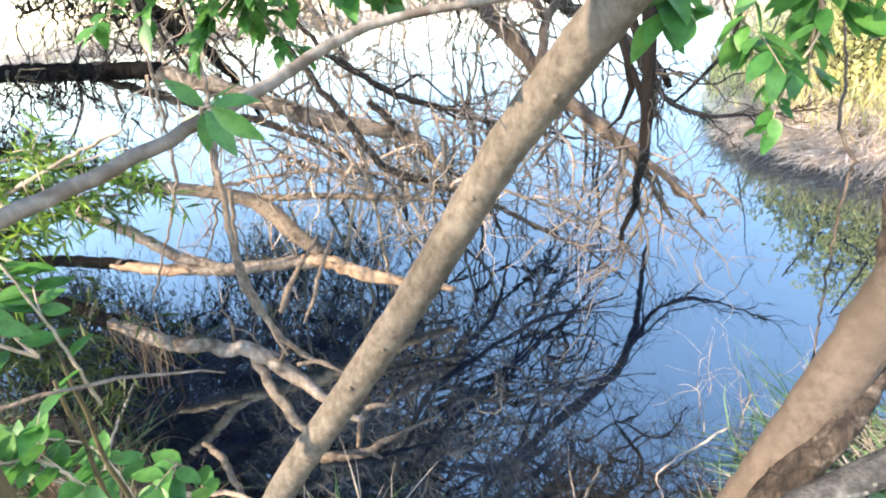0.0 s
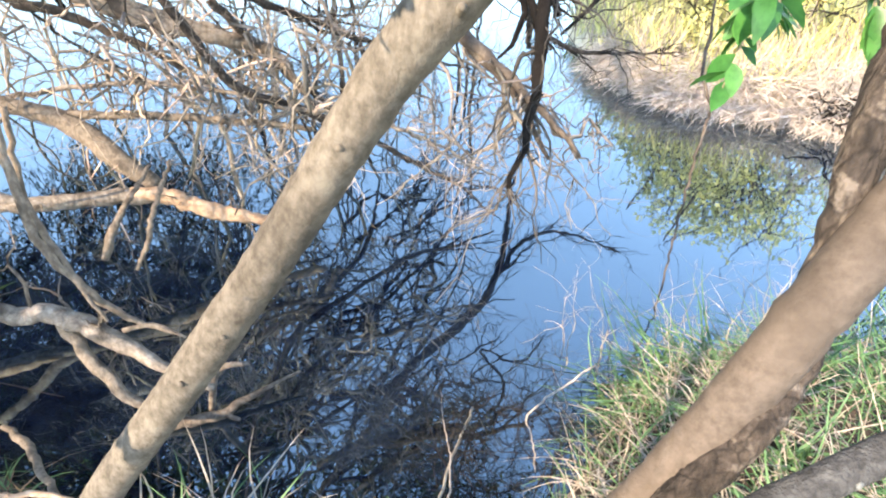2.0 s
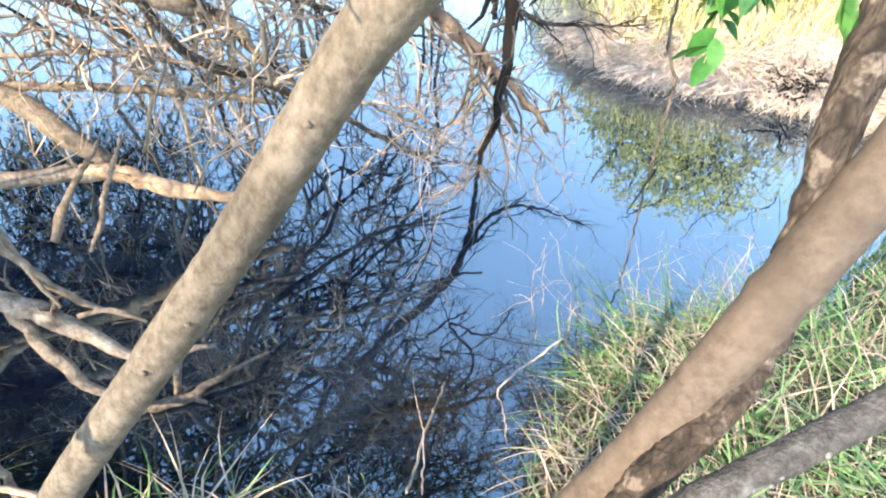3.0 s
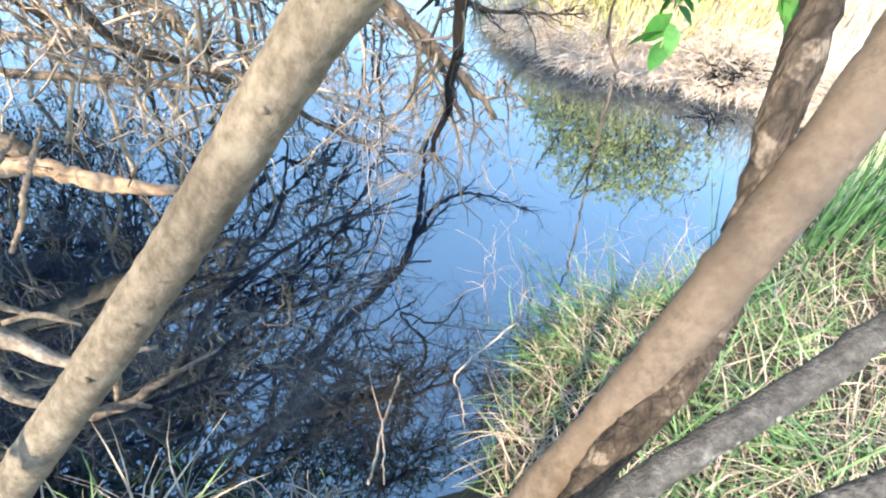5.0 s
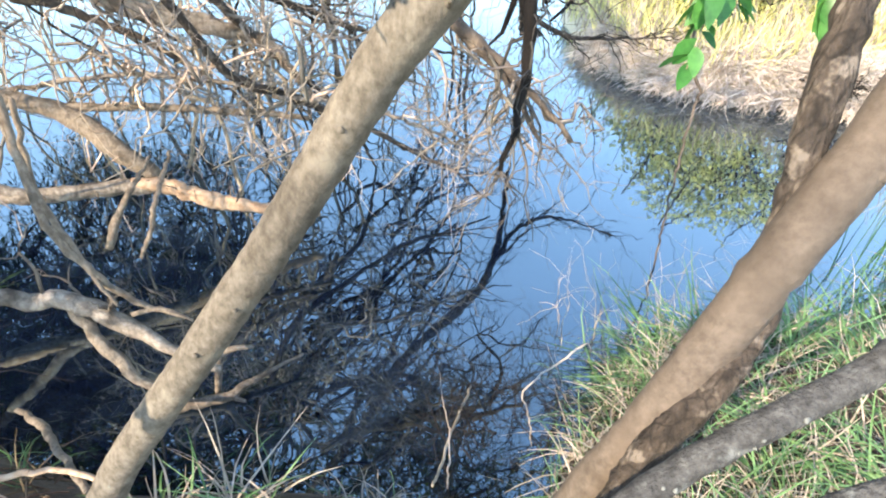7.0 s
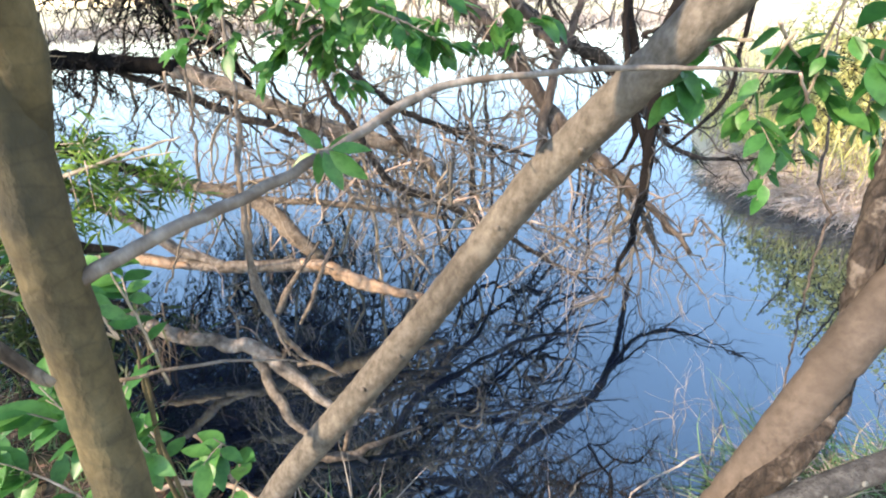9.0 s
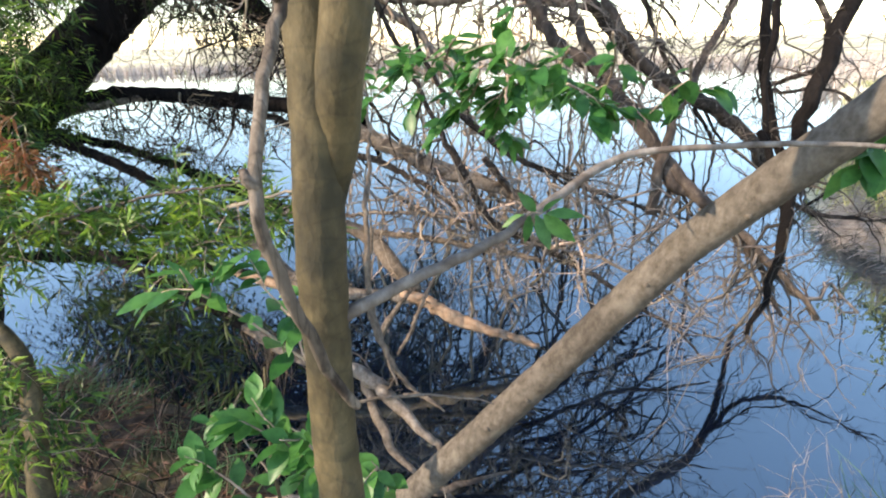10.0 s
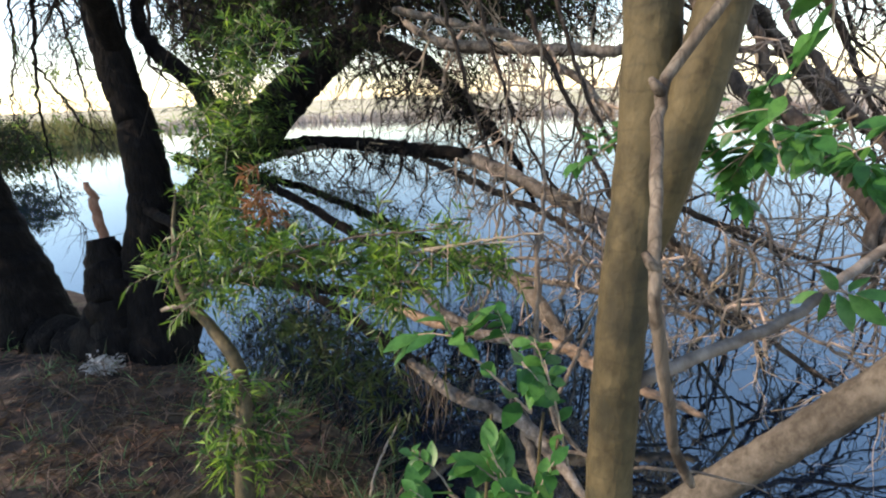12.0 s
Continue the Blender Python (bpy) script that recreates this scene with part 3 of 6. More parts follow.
# ---- fallen and low branches over the pond ----
log = thing("split_log", (-1.0, 2.95, 0.44), "weathered fallen branch with a torn orange end over the water", "log")
# inner ends take the near-black bark: shade by the willow put into colour
limb("barked_end", [(-4.20, 2.70, 0.66, 0.042), (-3.00, 2.79, 0.69, 0.0435), (-2.53, 2.81, 0.66, 0.040), (-2.16, 2.805, 0.59, 0.038)], BARK_WILLOW, log, 12, 0.04, 0.004, 0.08, 20, "inner end, coloured near-black for the shade there")
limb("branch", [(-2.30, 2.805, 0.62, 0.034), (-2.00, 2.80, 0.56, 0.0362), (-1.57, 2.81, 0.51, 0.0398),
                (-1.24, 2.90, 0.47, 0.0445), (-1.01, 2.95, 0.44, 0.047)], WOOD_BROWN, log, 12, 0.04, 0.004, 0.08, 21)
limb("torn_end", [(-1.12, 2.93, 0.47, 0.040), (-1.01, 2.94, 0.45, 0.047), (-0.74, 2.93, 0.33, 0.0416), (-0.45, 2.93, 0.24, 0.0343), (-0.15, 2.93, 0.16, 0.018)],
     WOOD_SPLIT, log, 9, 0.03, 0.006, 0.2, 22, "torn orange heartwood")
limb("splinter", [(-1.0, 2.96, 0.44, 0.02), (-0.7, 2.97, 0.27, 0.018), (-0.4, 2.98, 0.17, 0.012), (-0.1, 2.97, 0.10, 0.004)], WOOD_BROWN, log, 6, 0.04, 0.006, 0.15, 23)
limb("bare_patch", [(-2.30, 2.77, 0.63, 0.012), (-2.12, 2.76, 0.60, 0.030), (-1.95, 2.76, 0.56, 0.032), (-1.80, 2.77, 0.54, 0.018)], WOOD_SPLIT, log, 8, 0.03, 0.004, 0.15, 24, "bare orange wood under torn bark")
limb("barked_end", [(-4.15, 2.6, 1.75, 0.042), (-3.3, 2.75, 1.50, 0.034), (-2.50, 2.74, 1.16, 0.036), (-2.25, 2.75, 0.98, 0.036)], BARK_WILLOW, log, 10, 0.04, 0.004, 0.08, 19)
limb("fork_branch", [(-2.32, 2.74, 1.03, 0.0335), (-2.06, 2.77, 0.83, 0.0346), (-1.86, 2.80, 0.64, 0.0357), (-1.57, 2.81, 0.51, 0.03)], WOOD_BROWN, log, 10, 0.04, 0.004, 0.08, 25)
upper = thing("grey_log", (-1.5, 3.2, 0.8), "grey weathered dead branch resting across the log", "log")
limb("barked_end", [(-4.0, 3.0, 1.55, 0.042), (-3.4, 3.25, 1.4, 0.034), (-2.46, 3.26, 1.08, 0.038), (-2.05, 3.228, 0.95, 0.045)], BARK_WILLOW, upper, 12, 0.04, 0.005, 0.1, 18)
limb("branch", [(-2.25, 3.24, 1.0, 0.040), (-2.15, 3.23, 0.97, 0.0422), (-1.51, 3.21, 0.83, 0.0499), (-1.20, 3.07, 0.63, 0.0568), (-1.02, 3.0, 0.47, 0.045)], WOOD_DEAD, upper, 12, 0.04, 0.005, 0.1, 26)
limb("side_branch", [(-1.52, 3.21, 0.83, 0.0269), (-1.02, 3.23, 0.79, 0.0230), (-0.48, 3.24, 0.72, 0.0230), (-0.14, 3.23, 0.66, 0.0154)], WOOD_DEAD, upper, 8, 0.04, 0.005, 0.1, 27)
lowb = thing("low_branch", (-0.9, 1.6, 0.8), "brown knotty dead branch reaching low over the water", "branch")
# near-black colour stands in for shade on this inner part
limb("barked_end", [(-4.3, 2.35, 1.35, 0.0425), (-2.9, 2.0, 1.18, 0.0281), (-2.27, 1.83, 1.13, 0.0238), (-1.90, 1.80, 1.01, 0.0272), (-1.45, 1.70, 0.88, 0.0293)], BARK_WILLOW, lowb, 12, 0.03, 0.004, 0.1, 17, "inner end, coloured near-black for the shade there")
limb("branch", [(-1.62, 1.74, 0.925, 0.0263), (-1.53, 1.72, 0.90, 0.0281), (-1.23, 1.63, 0.81, 0.0275), (-0.91, 1.59, 0.79, 0.0286),
                (-0.76, 1.56, 0.71, 0.0286), (-0.59, 1.50, 0.57, 0.0210), (-0.46, 1.47, 0.49, 0.0115)], WOOD_BROWN, lowb, 12, 0.03, 0.006, 0.17, 28)
limb("fork", [(-0.89, 1.59, 0.78, 0.0191), (-0.81, 1.52, 0.64, 0.0191), (-0.73, 1.46, 0.51, 0.0172), (-0.62, 1.43, 0.43, 0.0115)], WOOD_DEAD, lowb, 9, 0.03, 0.005, 0.17, 29)
limb("twig", [(-0.69, 1.53, 0.74, 0.0093), (-0.60, 1.54, 0.74, 0.0075), (-0.51, 1.52, 0.69, 0.0037)], WOOD_DEAD, lowb, 6, 0.03, 0.003, 0.1, 30)
for i, pts in enumerate(([(-1.0, 2.2, 2.4, 0.006), (-0.89, 1.89, 1.68, 0.0083), (-0.89, 1.81, 1.51, 0.0115), (-0.86, 1.70, 1.31, 0.0126), (-0.82, 1.58, 1.08, 0.0126), (-0.75, 1.56, 0.91, 0.0118), (-0.67, 1.55, 0.78, 0.0100), (-0.51, 1.52, 0.69, 0.0044)],
                         [(-0.87, 1.80, 1.38, 0.0086), (-0.86, 1.68, 1.15, 0.0100), (-0.77, 1.57, 0.94, 0.0086), (-0.70, 1.50, 0.81, 0.0043)],
                         [(-1.08, 2.0, 2.3, 0.005), (-1.05, 1.82, 1.57, 0.0063), (-1.05, 1.73, 1.40, 0.0063), (-1.11, 1.63, 1.22, 0.0042), (-1.16, 1.55, 1.07, 0.0042)])):
    h = thing("hanging_twig", pts[0][:3], "thin grey dead twig hanging down over the water", "twig", "hanging dead twigs")
    limb("twig", pts, WOOD_DEAD, h, 7, 0.03, 0.003, 0.08, 31 + i)
for i, pts in enumerate(([(-1.10, 2.36, 0.44, 0.0159), (-1.05, 2.41, 0.54, 0.0191), (-0.97, 2.48, 0.66, 0.0127), (-0.90, 2.7, 0.74, 0.01)],
                         [(-0.97, 2.34, 0.38, 0.0095), (-0.90, 2.40, 0.50, 0.0127), (-0.86, 2.47, 0.62, 0.0127), (-0.82, 2.75, 0.74, 0.008)])):
    h = thing("broken_stub", pts[0][:3], "pale broken stub of wood hanging from the fallen branch", "branch", "broken stubs")
    limb("stub", pts, WOOD_DEAD, h, 8, 0.02, 0.003, 0.15, 36 + i)
drift = thing("driftwood_twig", (-0.57, 1.72, 0.02), "bleached forked twig lying on the water", "twig")
limb("stem", [(-0.80, 1.70, 0.02, 0.0218), (-0.69, 1.71, 0.02, 0.0219), (-0.57, 1.72, 0.03, 0.0200), (-0.45, 1.78, 0.05, 0.0138), (-0.24, 1.85, 0.09, 0.0056)], WOOD_DEAD, drift, 9, 0.03, 0.003, 0.1, 39)
limb("fork", [(-0.57, 1.72, 0.03, 0.0137), (-0.50, 1.69, 0.01, 0.0081)], WOOD_DEAD, drift, 7, 0.03, 0.002, 0.1, 40)
limb("fork", [(-0.62, 1.75, 0.03, 0.0137), (-0.54, 1.74, 0.28, 0.0157), (-0.41, 1.74, 0.30, 0.0078)], WOOD_DEAD, drift, 7, 0.03, 0.002, 0.1, 41)
roots = thing("bank_roots", (-0.9, 1.2, 0.4), "bare reddish roots along the muddy bank edge", "roots")
limb("root", [(-1.28, 1.62, 0.25, 0.0099), (-1.09, 1.45, 0.36, 0.0139), (-0.93, 1.26, 0.45, 0.0126), (-0.78, 1.08, 0.48, 0.0095)], WOOD_DEAD, roots, 8, 0.03, 0.004, 0.12, 42)
limb("root", [(-1.16, 1.16, 0.46, 0.0080), (-1.00, 1.16, 0.50, 0.0099), (-0.84, 1.14, 0.50, 0.0098), (-0.70, 1.08, 0.48, 0.0076)], WOOD_SPLIT, roots, 8, 0.03, 0.004, 0.12, 43)

# short dead twigs along the fallen branches
rs = np.random.RandomState(48)
for owner, line, count in ((lowb, [(-2.27, 1.83, 1.13, 0.01), (-1.53, 1.72, 0.90, 0.01), (-0.91, 1.59, 0.79, 0.01), (-0.59, 1.50, 0.57, 0.01)], 16),
                           (log, [(-2.53, 2.81, 0.66, 0.01), (-1.57, 2.81, 0.51, 0.01), (-1.01, 2.95, 0.44, 0.01), (-0.3, 2.93, 0.20, 0.01)], 20),
                           (upper, [(-2.46, 3.26, 1.08, 0.01), (-1.51, 3.21, 0.83, 0.01), (-0.48, 3.24, 0.72, 0.01)], 18)):
    q = spline(line, 0.05)
    sh = Shape()
    for _ in range(count):
        p = q[rs.randint(len(q))]
        sprig(sh, p[:3], rs.normal(0, 1, 3) + np.array((0.3, -0.3, 0)), rs.uniform(0.08, 0.3), rs.uniform(0.004, 0.008), rs, 1, 0.03, 3, 3, 0.6, 0.9)
    part("brush", sh, WOOD_DEAD, owner, "short broken dead twigs", kind="stuff")

# ---- bare shrub over the pond ----


def bare(name, at, label, mat, limbs, twigs, twig_mat, seed, sides=8, fan=False):
    """A leafless shrub: named limbs and one mesh of fine twigs. twigs: (limb, count, length, droop, way, level, kids, radius)."""
    t = thing(name, at, label, "shrub")
    rows = []
    for i, pts in enumerate(limbs):
        sh = Shape()
        rows.append(tube(sh, pts, sides, 0.05, 0.006, 0.1, seed + i))
        part("limb", sh, mat, t)
    rs = np.random.RandomState(seed)
    sh = Shape()
    for li, count, length, droop, way, level, kids, rad in twigs:
        q = rows[li]
        for _ in range(count):
            k = rs.randint(max(1, len(q) // 6), len(q))
            p = q[k]
            if fan:
                w = p[:3] - q[k - 1, :3]
                w = w / (np.linalg.norm(w) + 1e-9) + 0.4 * np.array(way) + rs.normal(0, 0.38, 3)
                sprig(sh, p[:3], w, length * rs.uniform(0.6, 1.5), min(rad, p[3] * 0.75) * rs.uniform(0.6, 1.1), rs, level, droop, kids, 3, 0.3, 0.42)
                continue
            w = np.array(way) + rs.normal(0, 0.7, 3)
            sprig(sh, p[:3], w, length * rs.uniform(0.4, 1.3), min(rad, p[3] * 0.8) * rs.uniform(0.5, 1.3), rs, level, droop * 0.7, kids, 3, 0.62, 0.95)
    if sh.pend or sh.n:
        part("brush", sh, twig_mat, t, "mass of fine bare twigs", kind="stuff")
    return t


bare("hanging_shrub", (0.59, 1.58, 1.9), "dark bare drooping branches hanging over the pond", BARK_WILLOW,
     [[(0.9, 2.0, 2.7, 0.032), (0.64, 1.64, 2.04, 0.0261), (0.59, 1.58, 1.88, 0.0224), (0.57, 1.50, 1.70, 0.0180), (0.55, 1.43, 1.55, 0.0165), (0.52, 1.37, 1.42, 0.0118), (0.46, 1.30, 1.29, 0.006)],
      [(0.50, 1.63, 1.83, 0.0132), (0.53, 1.53, 1.73, 0.0117), (0.55, 1.47, 1.63, 0.01)],
      [(0.55, 1.85, 2.3, 0.012), (0.51, 1.70, 1.95, 0.0105), (0.53, 1.60, 1.77, 0.0099), (0.53, 1.54, 1.65, 0.009), (0.50, 1.50, 1.58, 0.006), (0.46, 1.49, 1.56, 0.003)],
      [(0.66, 2.3, 2.7, 0.02), (0.61, 2.16, 2.30, 0.0188), (0.60, 2.07, 2.11, 0.0198), (0.62, 2.00, 1.92, 0.0178), (0.69, 1.92, 1.70, 0.0150), (0.77, 1.88, 1.57, 0.0105)],
      [(1.2, 2.3, 2.2, 0.012), (1.11, 2.15, 1.85, 0.0094), (1.03, 2.05, 1.67, 0.009), (0.92, 1.98, 1.57, 0.0075), (0.81, 1.94, 1.50, 0.0053)]],
     [(0, 26, 0.40, 0.15, (0.1, 0.2, -1), 1, 4, 0.005), (3, 20, 0.45, 0.15, (0.1, 0.1, -1), 2, 4, 0.005), (4, 12, 0.35, 0.12, (0, 0, -1), 1, 4, 0.003)], TWIG_MID, 50)
bare("grey_shrub", (0.6, 2.4, 1.4), "grey bare limbs with fine twigs trailing into the water", BARK_DARK,
     [[(-0.2, 3.1, 2.6, 0.03), (0.03, 2.84, 2.04, 0.0274), (0.18, 2.75, 1.84, 0.0327), (0.31, 2.62, 1.69, 0.0346), (0.38, 2.57, 1.57, 0.0329), (0.44, 2.45, 1.45, 0.0322), (0.58, 2.43, 1.39, 0.0322),
       (0.68, 2.35, 1.28, 0.0283), (0.80, 2.27, 1.17, 0.0186), (0.95, 2.2, 0.9, 0.008)],
      [(0.36, 2.40, 1.30, 0.0247), (0.39, 2.47, 1.58, 0.0237), (0.45, 2.57, 1.79, 0.0227), (0.56, 2.68, 2.01, 0.0209), (0.68, 2.82, 2.26, 0.0182), (0.81, 2.95, 2.52, 0.0145), (1.0, 3.2, 3.0, 0.01)],
      [(0.45, 2.57, 1.79, 0.0209), (0.29, 2.61, 1.98, 0.0209), (0.14, 2.67, 2.19, 0.0209), (-0.01, 2.74, 2.42, 0.0182), (-0.2, 2.9, 2.9, 0.012)],
      [(-0.5, 3.2, 2.8, 0.04), (-0.32, 2.99, 2.38, 0.0369), (-0.14, 2.85, 2.09, 0.0352), (0.08, 2.78, 1.96, 0.0385), (0.24, 2.62, 1.76, 0.0351), (0.40, 2.52, 1.56, 0.0316), (0.59, 2.37, 1.38, 0.0276), (0.80, 2.23, 1.21, 0.0202), (1.05, 2.1, 0.95, 0.008)]],
     [(0, 26, 0.8, 0.10, (0.35, -0.1, -1), 2, 4, 0.010), (1, 14, 0.45, -0.03, (0.1, 0, 0.6), 1, 4, 0.006), (2, 12, 0.4, 0.0, (0, 0, 0.3), 1, 4, 0.006), (3, 26, 0.8, 0.12, (0.3, -0.1, -1), 2, 4, 0.010)], TWIG_GREY, 60)

# ---- the old willow on the bank ----
willow = thing("old_willow", (-4.3, 2.2, 0.2), "old willow with twin trunks on the shady bank, shade put into its bark colour", "tree")
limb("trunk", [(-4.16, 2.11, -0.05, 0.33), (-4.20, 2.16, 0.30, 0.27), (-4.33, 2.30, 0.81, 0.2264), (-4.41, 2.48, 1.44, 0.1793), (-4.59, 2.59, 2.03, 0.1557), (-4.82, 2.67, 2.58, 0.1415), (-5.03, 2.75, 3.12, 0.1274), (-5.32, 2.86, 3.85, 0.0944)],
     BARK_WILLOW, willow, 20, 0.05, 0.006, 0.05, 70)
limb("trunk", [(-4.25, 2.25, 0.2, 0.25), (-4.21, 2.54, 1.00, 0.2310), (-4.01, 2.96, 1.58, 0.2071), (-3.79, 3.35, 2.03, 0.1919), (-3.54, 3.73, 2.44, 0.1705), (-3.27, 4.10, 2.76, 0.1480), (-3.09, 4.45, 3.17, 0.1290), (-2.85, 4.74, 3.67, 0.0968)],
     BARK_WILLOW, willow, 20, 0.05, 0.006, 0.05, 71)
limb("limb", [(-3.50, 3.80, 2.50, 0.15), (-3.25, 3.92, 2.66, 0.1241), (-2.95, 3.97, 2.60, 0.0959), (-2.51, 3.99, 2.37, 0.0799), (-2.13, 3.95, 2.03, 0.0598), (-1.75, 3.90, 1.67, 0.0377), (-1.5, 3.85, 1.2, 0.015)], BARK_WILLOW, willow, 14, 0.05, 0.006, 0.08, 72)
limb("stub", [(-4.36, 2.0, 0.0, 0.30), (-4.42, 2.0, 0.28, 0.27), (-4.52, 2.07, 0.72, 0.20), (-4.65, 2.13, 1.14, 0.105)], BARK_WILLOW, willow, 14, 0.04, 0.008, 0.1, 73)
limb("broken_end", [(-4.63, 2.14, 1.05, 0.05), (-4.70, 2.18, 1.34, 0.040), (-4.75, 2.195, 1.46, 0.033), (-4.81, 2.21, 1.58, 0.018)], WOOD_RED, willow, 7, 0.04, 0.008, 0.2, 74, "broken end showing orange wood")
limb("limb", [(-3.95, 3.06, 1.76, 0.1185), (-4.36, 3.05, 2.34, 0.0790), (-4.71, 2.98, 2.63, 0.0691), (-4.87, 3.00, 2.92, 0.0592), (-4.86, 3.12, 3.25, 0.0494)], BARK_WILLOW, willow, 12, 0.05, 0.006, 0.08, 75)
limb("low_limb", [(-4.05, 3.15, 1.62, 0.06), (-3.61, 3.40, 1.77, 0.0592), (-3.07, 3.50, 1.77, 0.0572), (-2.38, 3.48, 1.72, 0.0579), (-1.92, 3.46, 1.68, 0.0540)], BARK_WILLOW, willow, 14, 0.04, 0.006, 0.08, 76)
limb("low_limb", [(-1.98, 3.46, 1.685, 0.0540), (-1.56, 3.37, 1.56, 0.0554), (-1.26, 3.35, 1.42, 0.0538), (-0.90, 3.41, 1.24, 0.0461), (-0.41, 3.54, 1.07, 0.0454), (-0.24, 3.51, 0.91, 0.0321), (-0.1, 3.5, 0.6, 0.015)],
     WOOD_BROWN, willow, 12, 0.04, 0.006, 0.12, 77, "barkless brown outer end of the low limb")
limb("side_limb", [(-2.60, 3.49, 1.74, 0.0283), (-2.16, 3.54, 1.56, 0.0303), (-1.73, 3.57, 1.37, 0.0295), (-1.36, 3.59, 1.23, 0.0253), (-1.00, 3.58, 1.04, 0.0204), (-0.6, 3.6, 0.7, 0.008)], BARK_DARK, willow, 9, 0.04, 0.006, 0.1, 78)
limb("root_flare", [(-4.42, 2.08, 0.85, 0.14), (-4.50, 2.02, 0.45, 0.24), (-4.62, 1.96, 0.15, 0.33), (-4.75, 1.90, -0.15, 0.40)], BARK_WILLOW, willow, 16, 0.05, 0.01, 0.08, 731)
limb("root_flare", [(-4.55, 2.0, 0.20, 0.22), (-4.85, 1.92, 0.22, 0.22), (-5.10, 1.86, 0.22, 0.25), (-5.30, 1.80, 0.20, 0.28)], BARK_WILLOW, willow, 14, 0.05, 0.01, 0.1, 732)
other = thing("old_willow", (-5.4, 1.85, 0.1), "second thick willow trunk leaning away, shade put into its bark colour", "tree")
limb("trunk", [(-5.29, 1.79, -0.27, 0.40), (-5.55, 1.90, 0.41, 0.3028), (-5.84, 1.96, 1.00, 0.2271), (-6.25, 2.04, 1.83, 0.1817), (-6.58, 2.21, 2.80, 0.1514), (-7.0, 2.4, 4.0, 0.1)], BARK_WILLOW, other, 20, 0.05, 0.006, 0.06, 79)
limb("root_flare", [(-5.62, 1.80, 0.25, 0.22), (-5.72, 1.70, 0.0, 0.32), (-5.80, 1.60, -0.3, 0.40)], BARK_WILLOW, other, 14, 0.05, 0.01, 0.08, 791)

bare("willow_brush", (-2.0, 3.5, 1.7), "dense tan drooping twigs of the dead willow limb", WOOD_BROWN,
     [[(-4.05, 3.15, 1.62, 0.03), (-3.07, 3.50, 1.77, 0.03), (-1.92, 3.46, 1.68, 0.03), (-1.26, 3.35, 1.42, 0.03), (-0.41, 3.54, 1.07, 0.02), (-0.1, 3.5, 0.6, 0.01)],
      [(-2.5, 3.6, 2.7, 0.03), (-2.16, 3.52, 2.52, 0.0385), (-1.77, 3.57, 2.46, 0.0480), (-1.41, 3.63, 2.42, 0.0467), (-0.91, 3.74, 2.38, 0.0414), (-0.59, 3.80, 2.42, 0.0346), (0.1, 3.9, 2.3, 0.02)],
      [(-2.6, 3.6, 2.8, 0.03), (-2.10, 3.60, 2.66, 0.0300), (-1.67, 3.65, 2.54, 0.0345), (-1.28, 3.65, 2.30, 0.0335), (-0.98, 3.60, 2.06, 0.0237), (-0.7, 3.5, 1.6, 0.012)],
      [(-3.3, 3.9, 2.6, 0.03), (-2.95, 3.97, 2.60, 0.03), (-2.51, 3.99, 2.37, 0.03), (-2.13, 3.95, 2.03, 0.03), (-1.75, 3.90, 1.67, 0.02)]],
     [(0, 34, 0.8, 0.05, (0.2, -0.1, -0.7), 2, 3, 0.014), (1, 24, 1.4, 0.08, (0.15, -0.1, -1), 2, 3, 0.014), (2, 18, 1.0, 0.08, (0.2, -0.1, -1), 2, 3, 0.013), (3, 28, 0.8, 0.10, (0.2, -0.1, -1), 2, 3, 0.012)], TWIG_TAN, 80)
bare("log_brush", (-1.2, 3.1, 0.6), "tangle of tan dead twigs round the fallen branches", WOOD_BROWN,
     [[(-1.8, 3.3, 0.9, 0.014), (-1.0, 3.3, 0.95, 0.014), (-0.2, 3.3, 0.8, 0.012)], [(-0.3, 3.0, 0.9, 0.014), (0.3, 2.9, 0.8, 0.01), (0.9, 2.8, 0.5, 0.006)]],
     [(0, 26, 0.8, 0.05, (0.15, -0.1, 0.3), 2, 3, 0.013), (1, 20, 0.7, 0.06, (0.25, 0, 0.1), 2, 3, 0.011)], TWIG_TAN, 90)

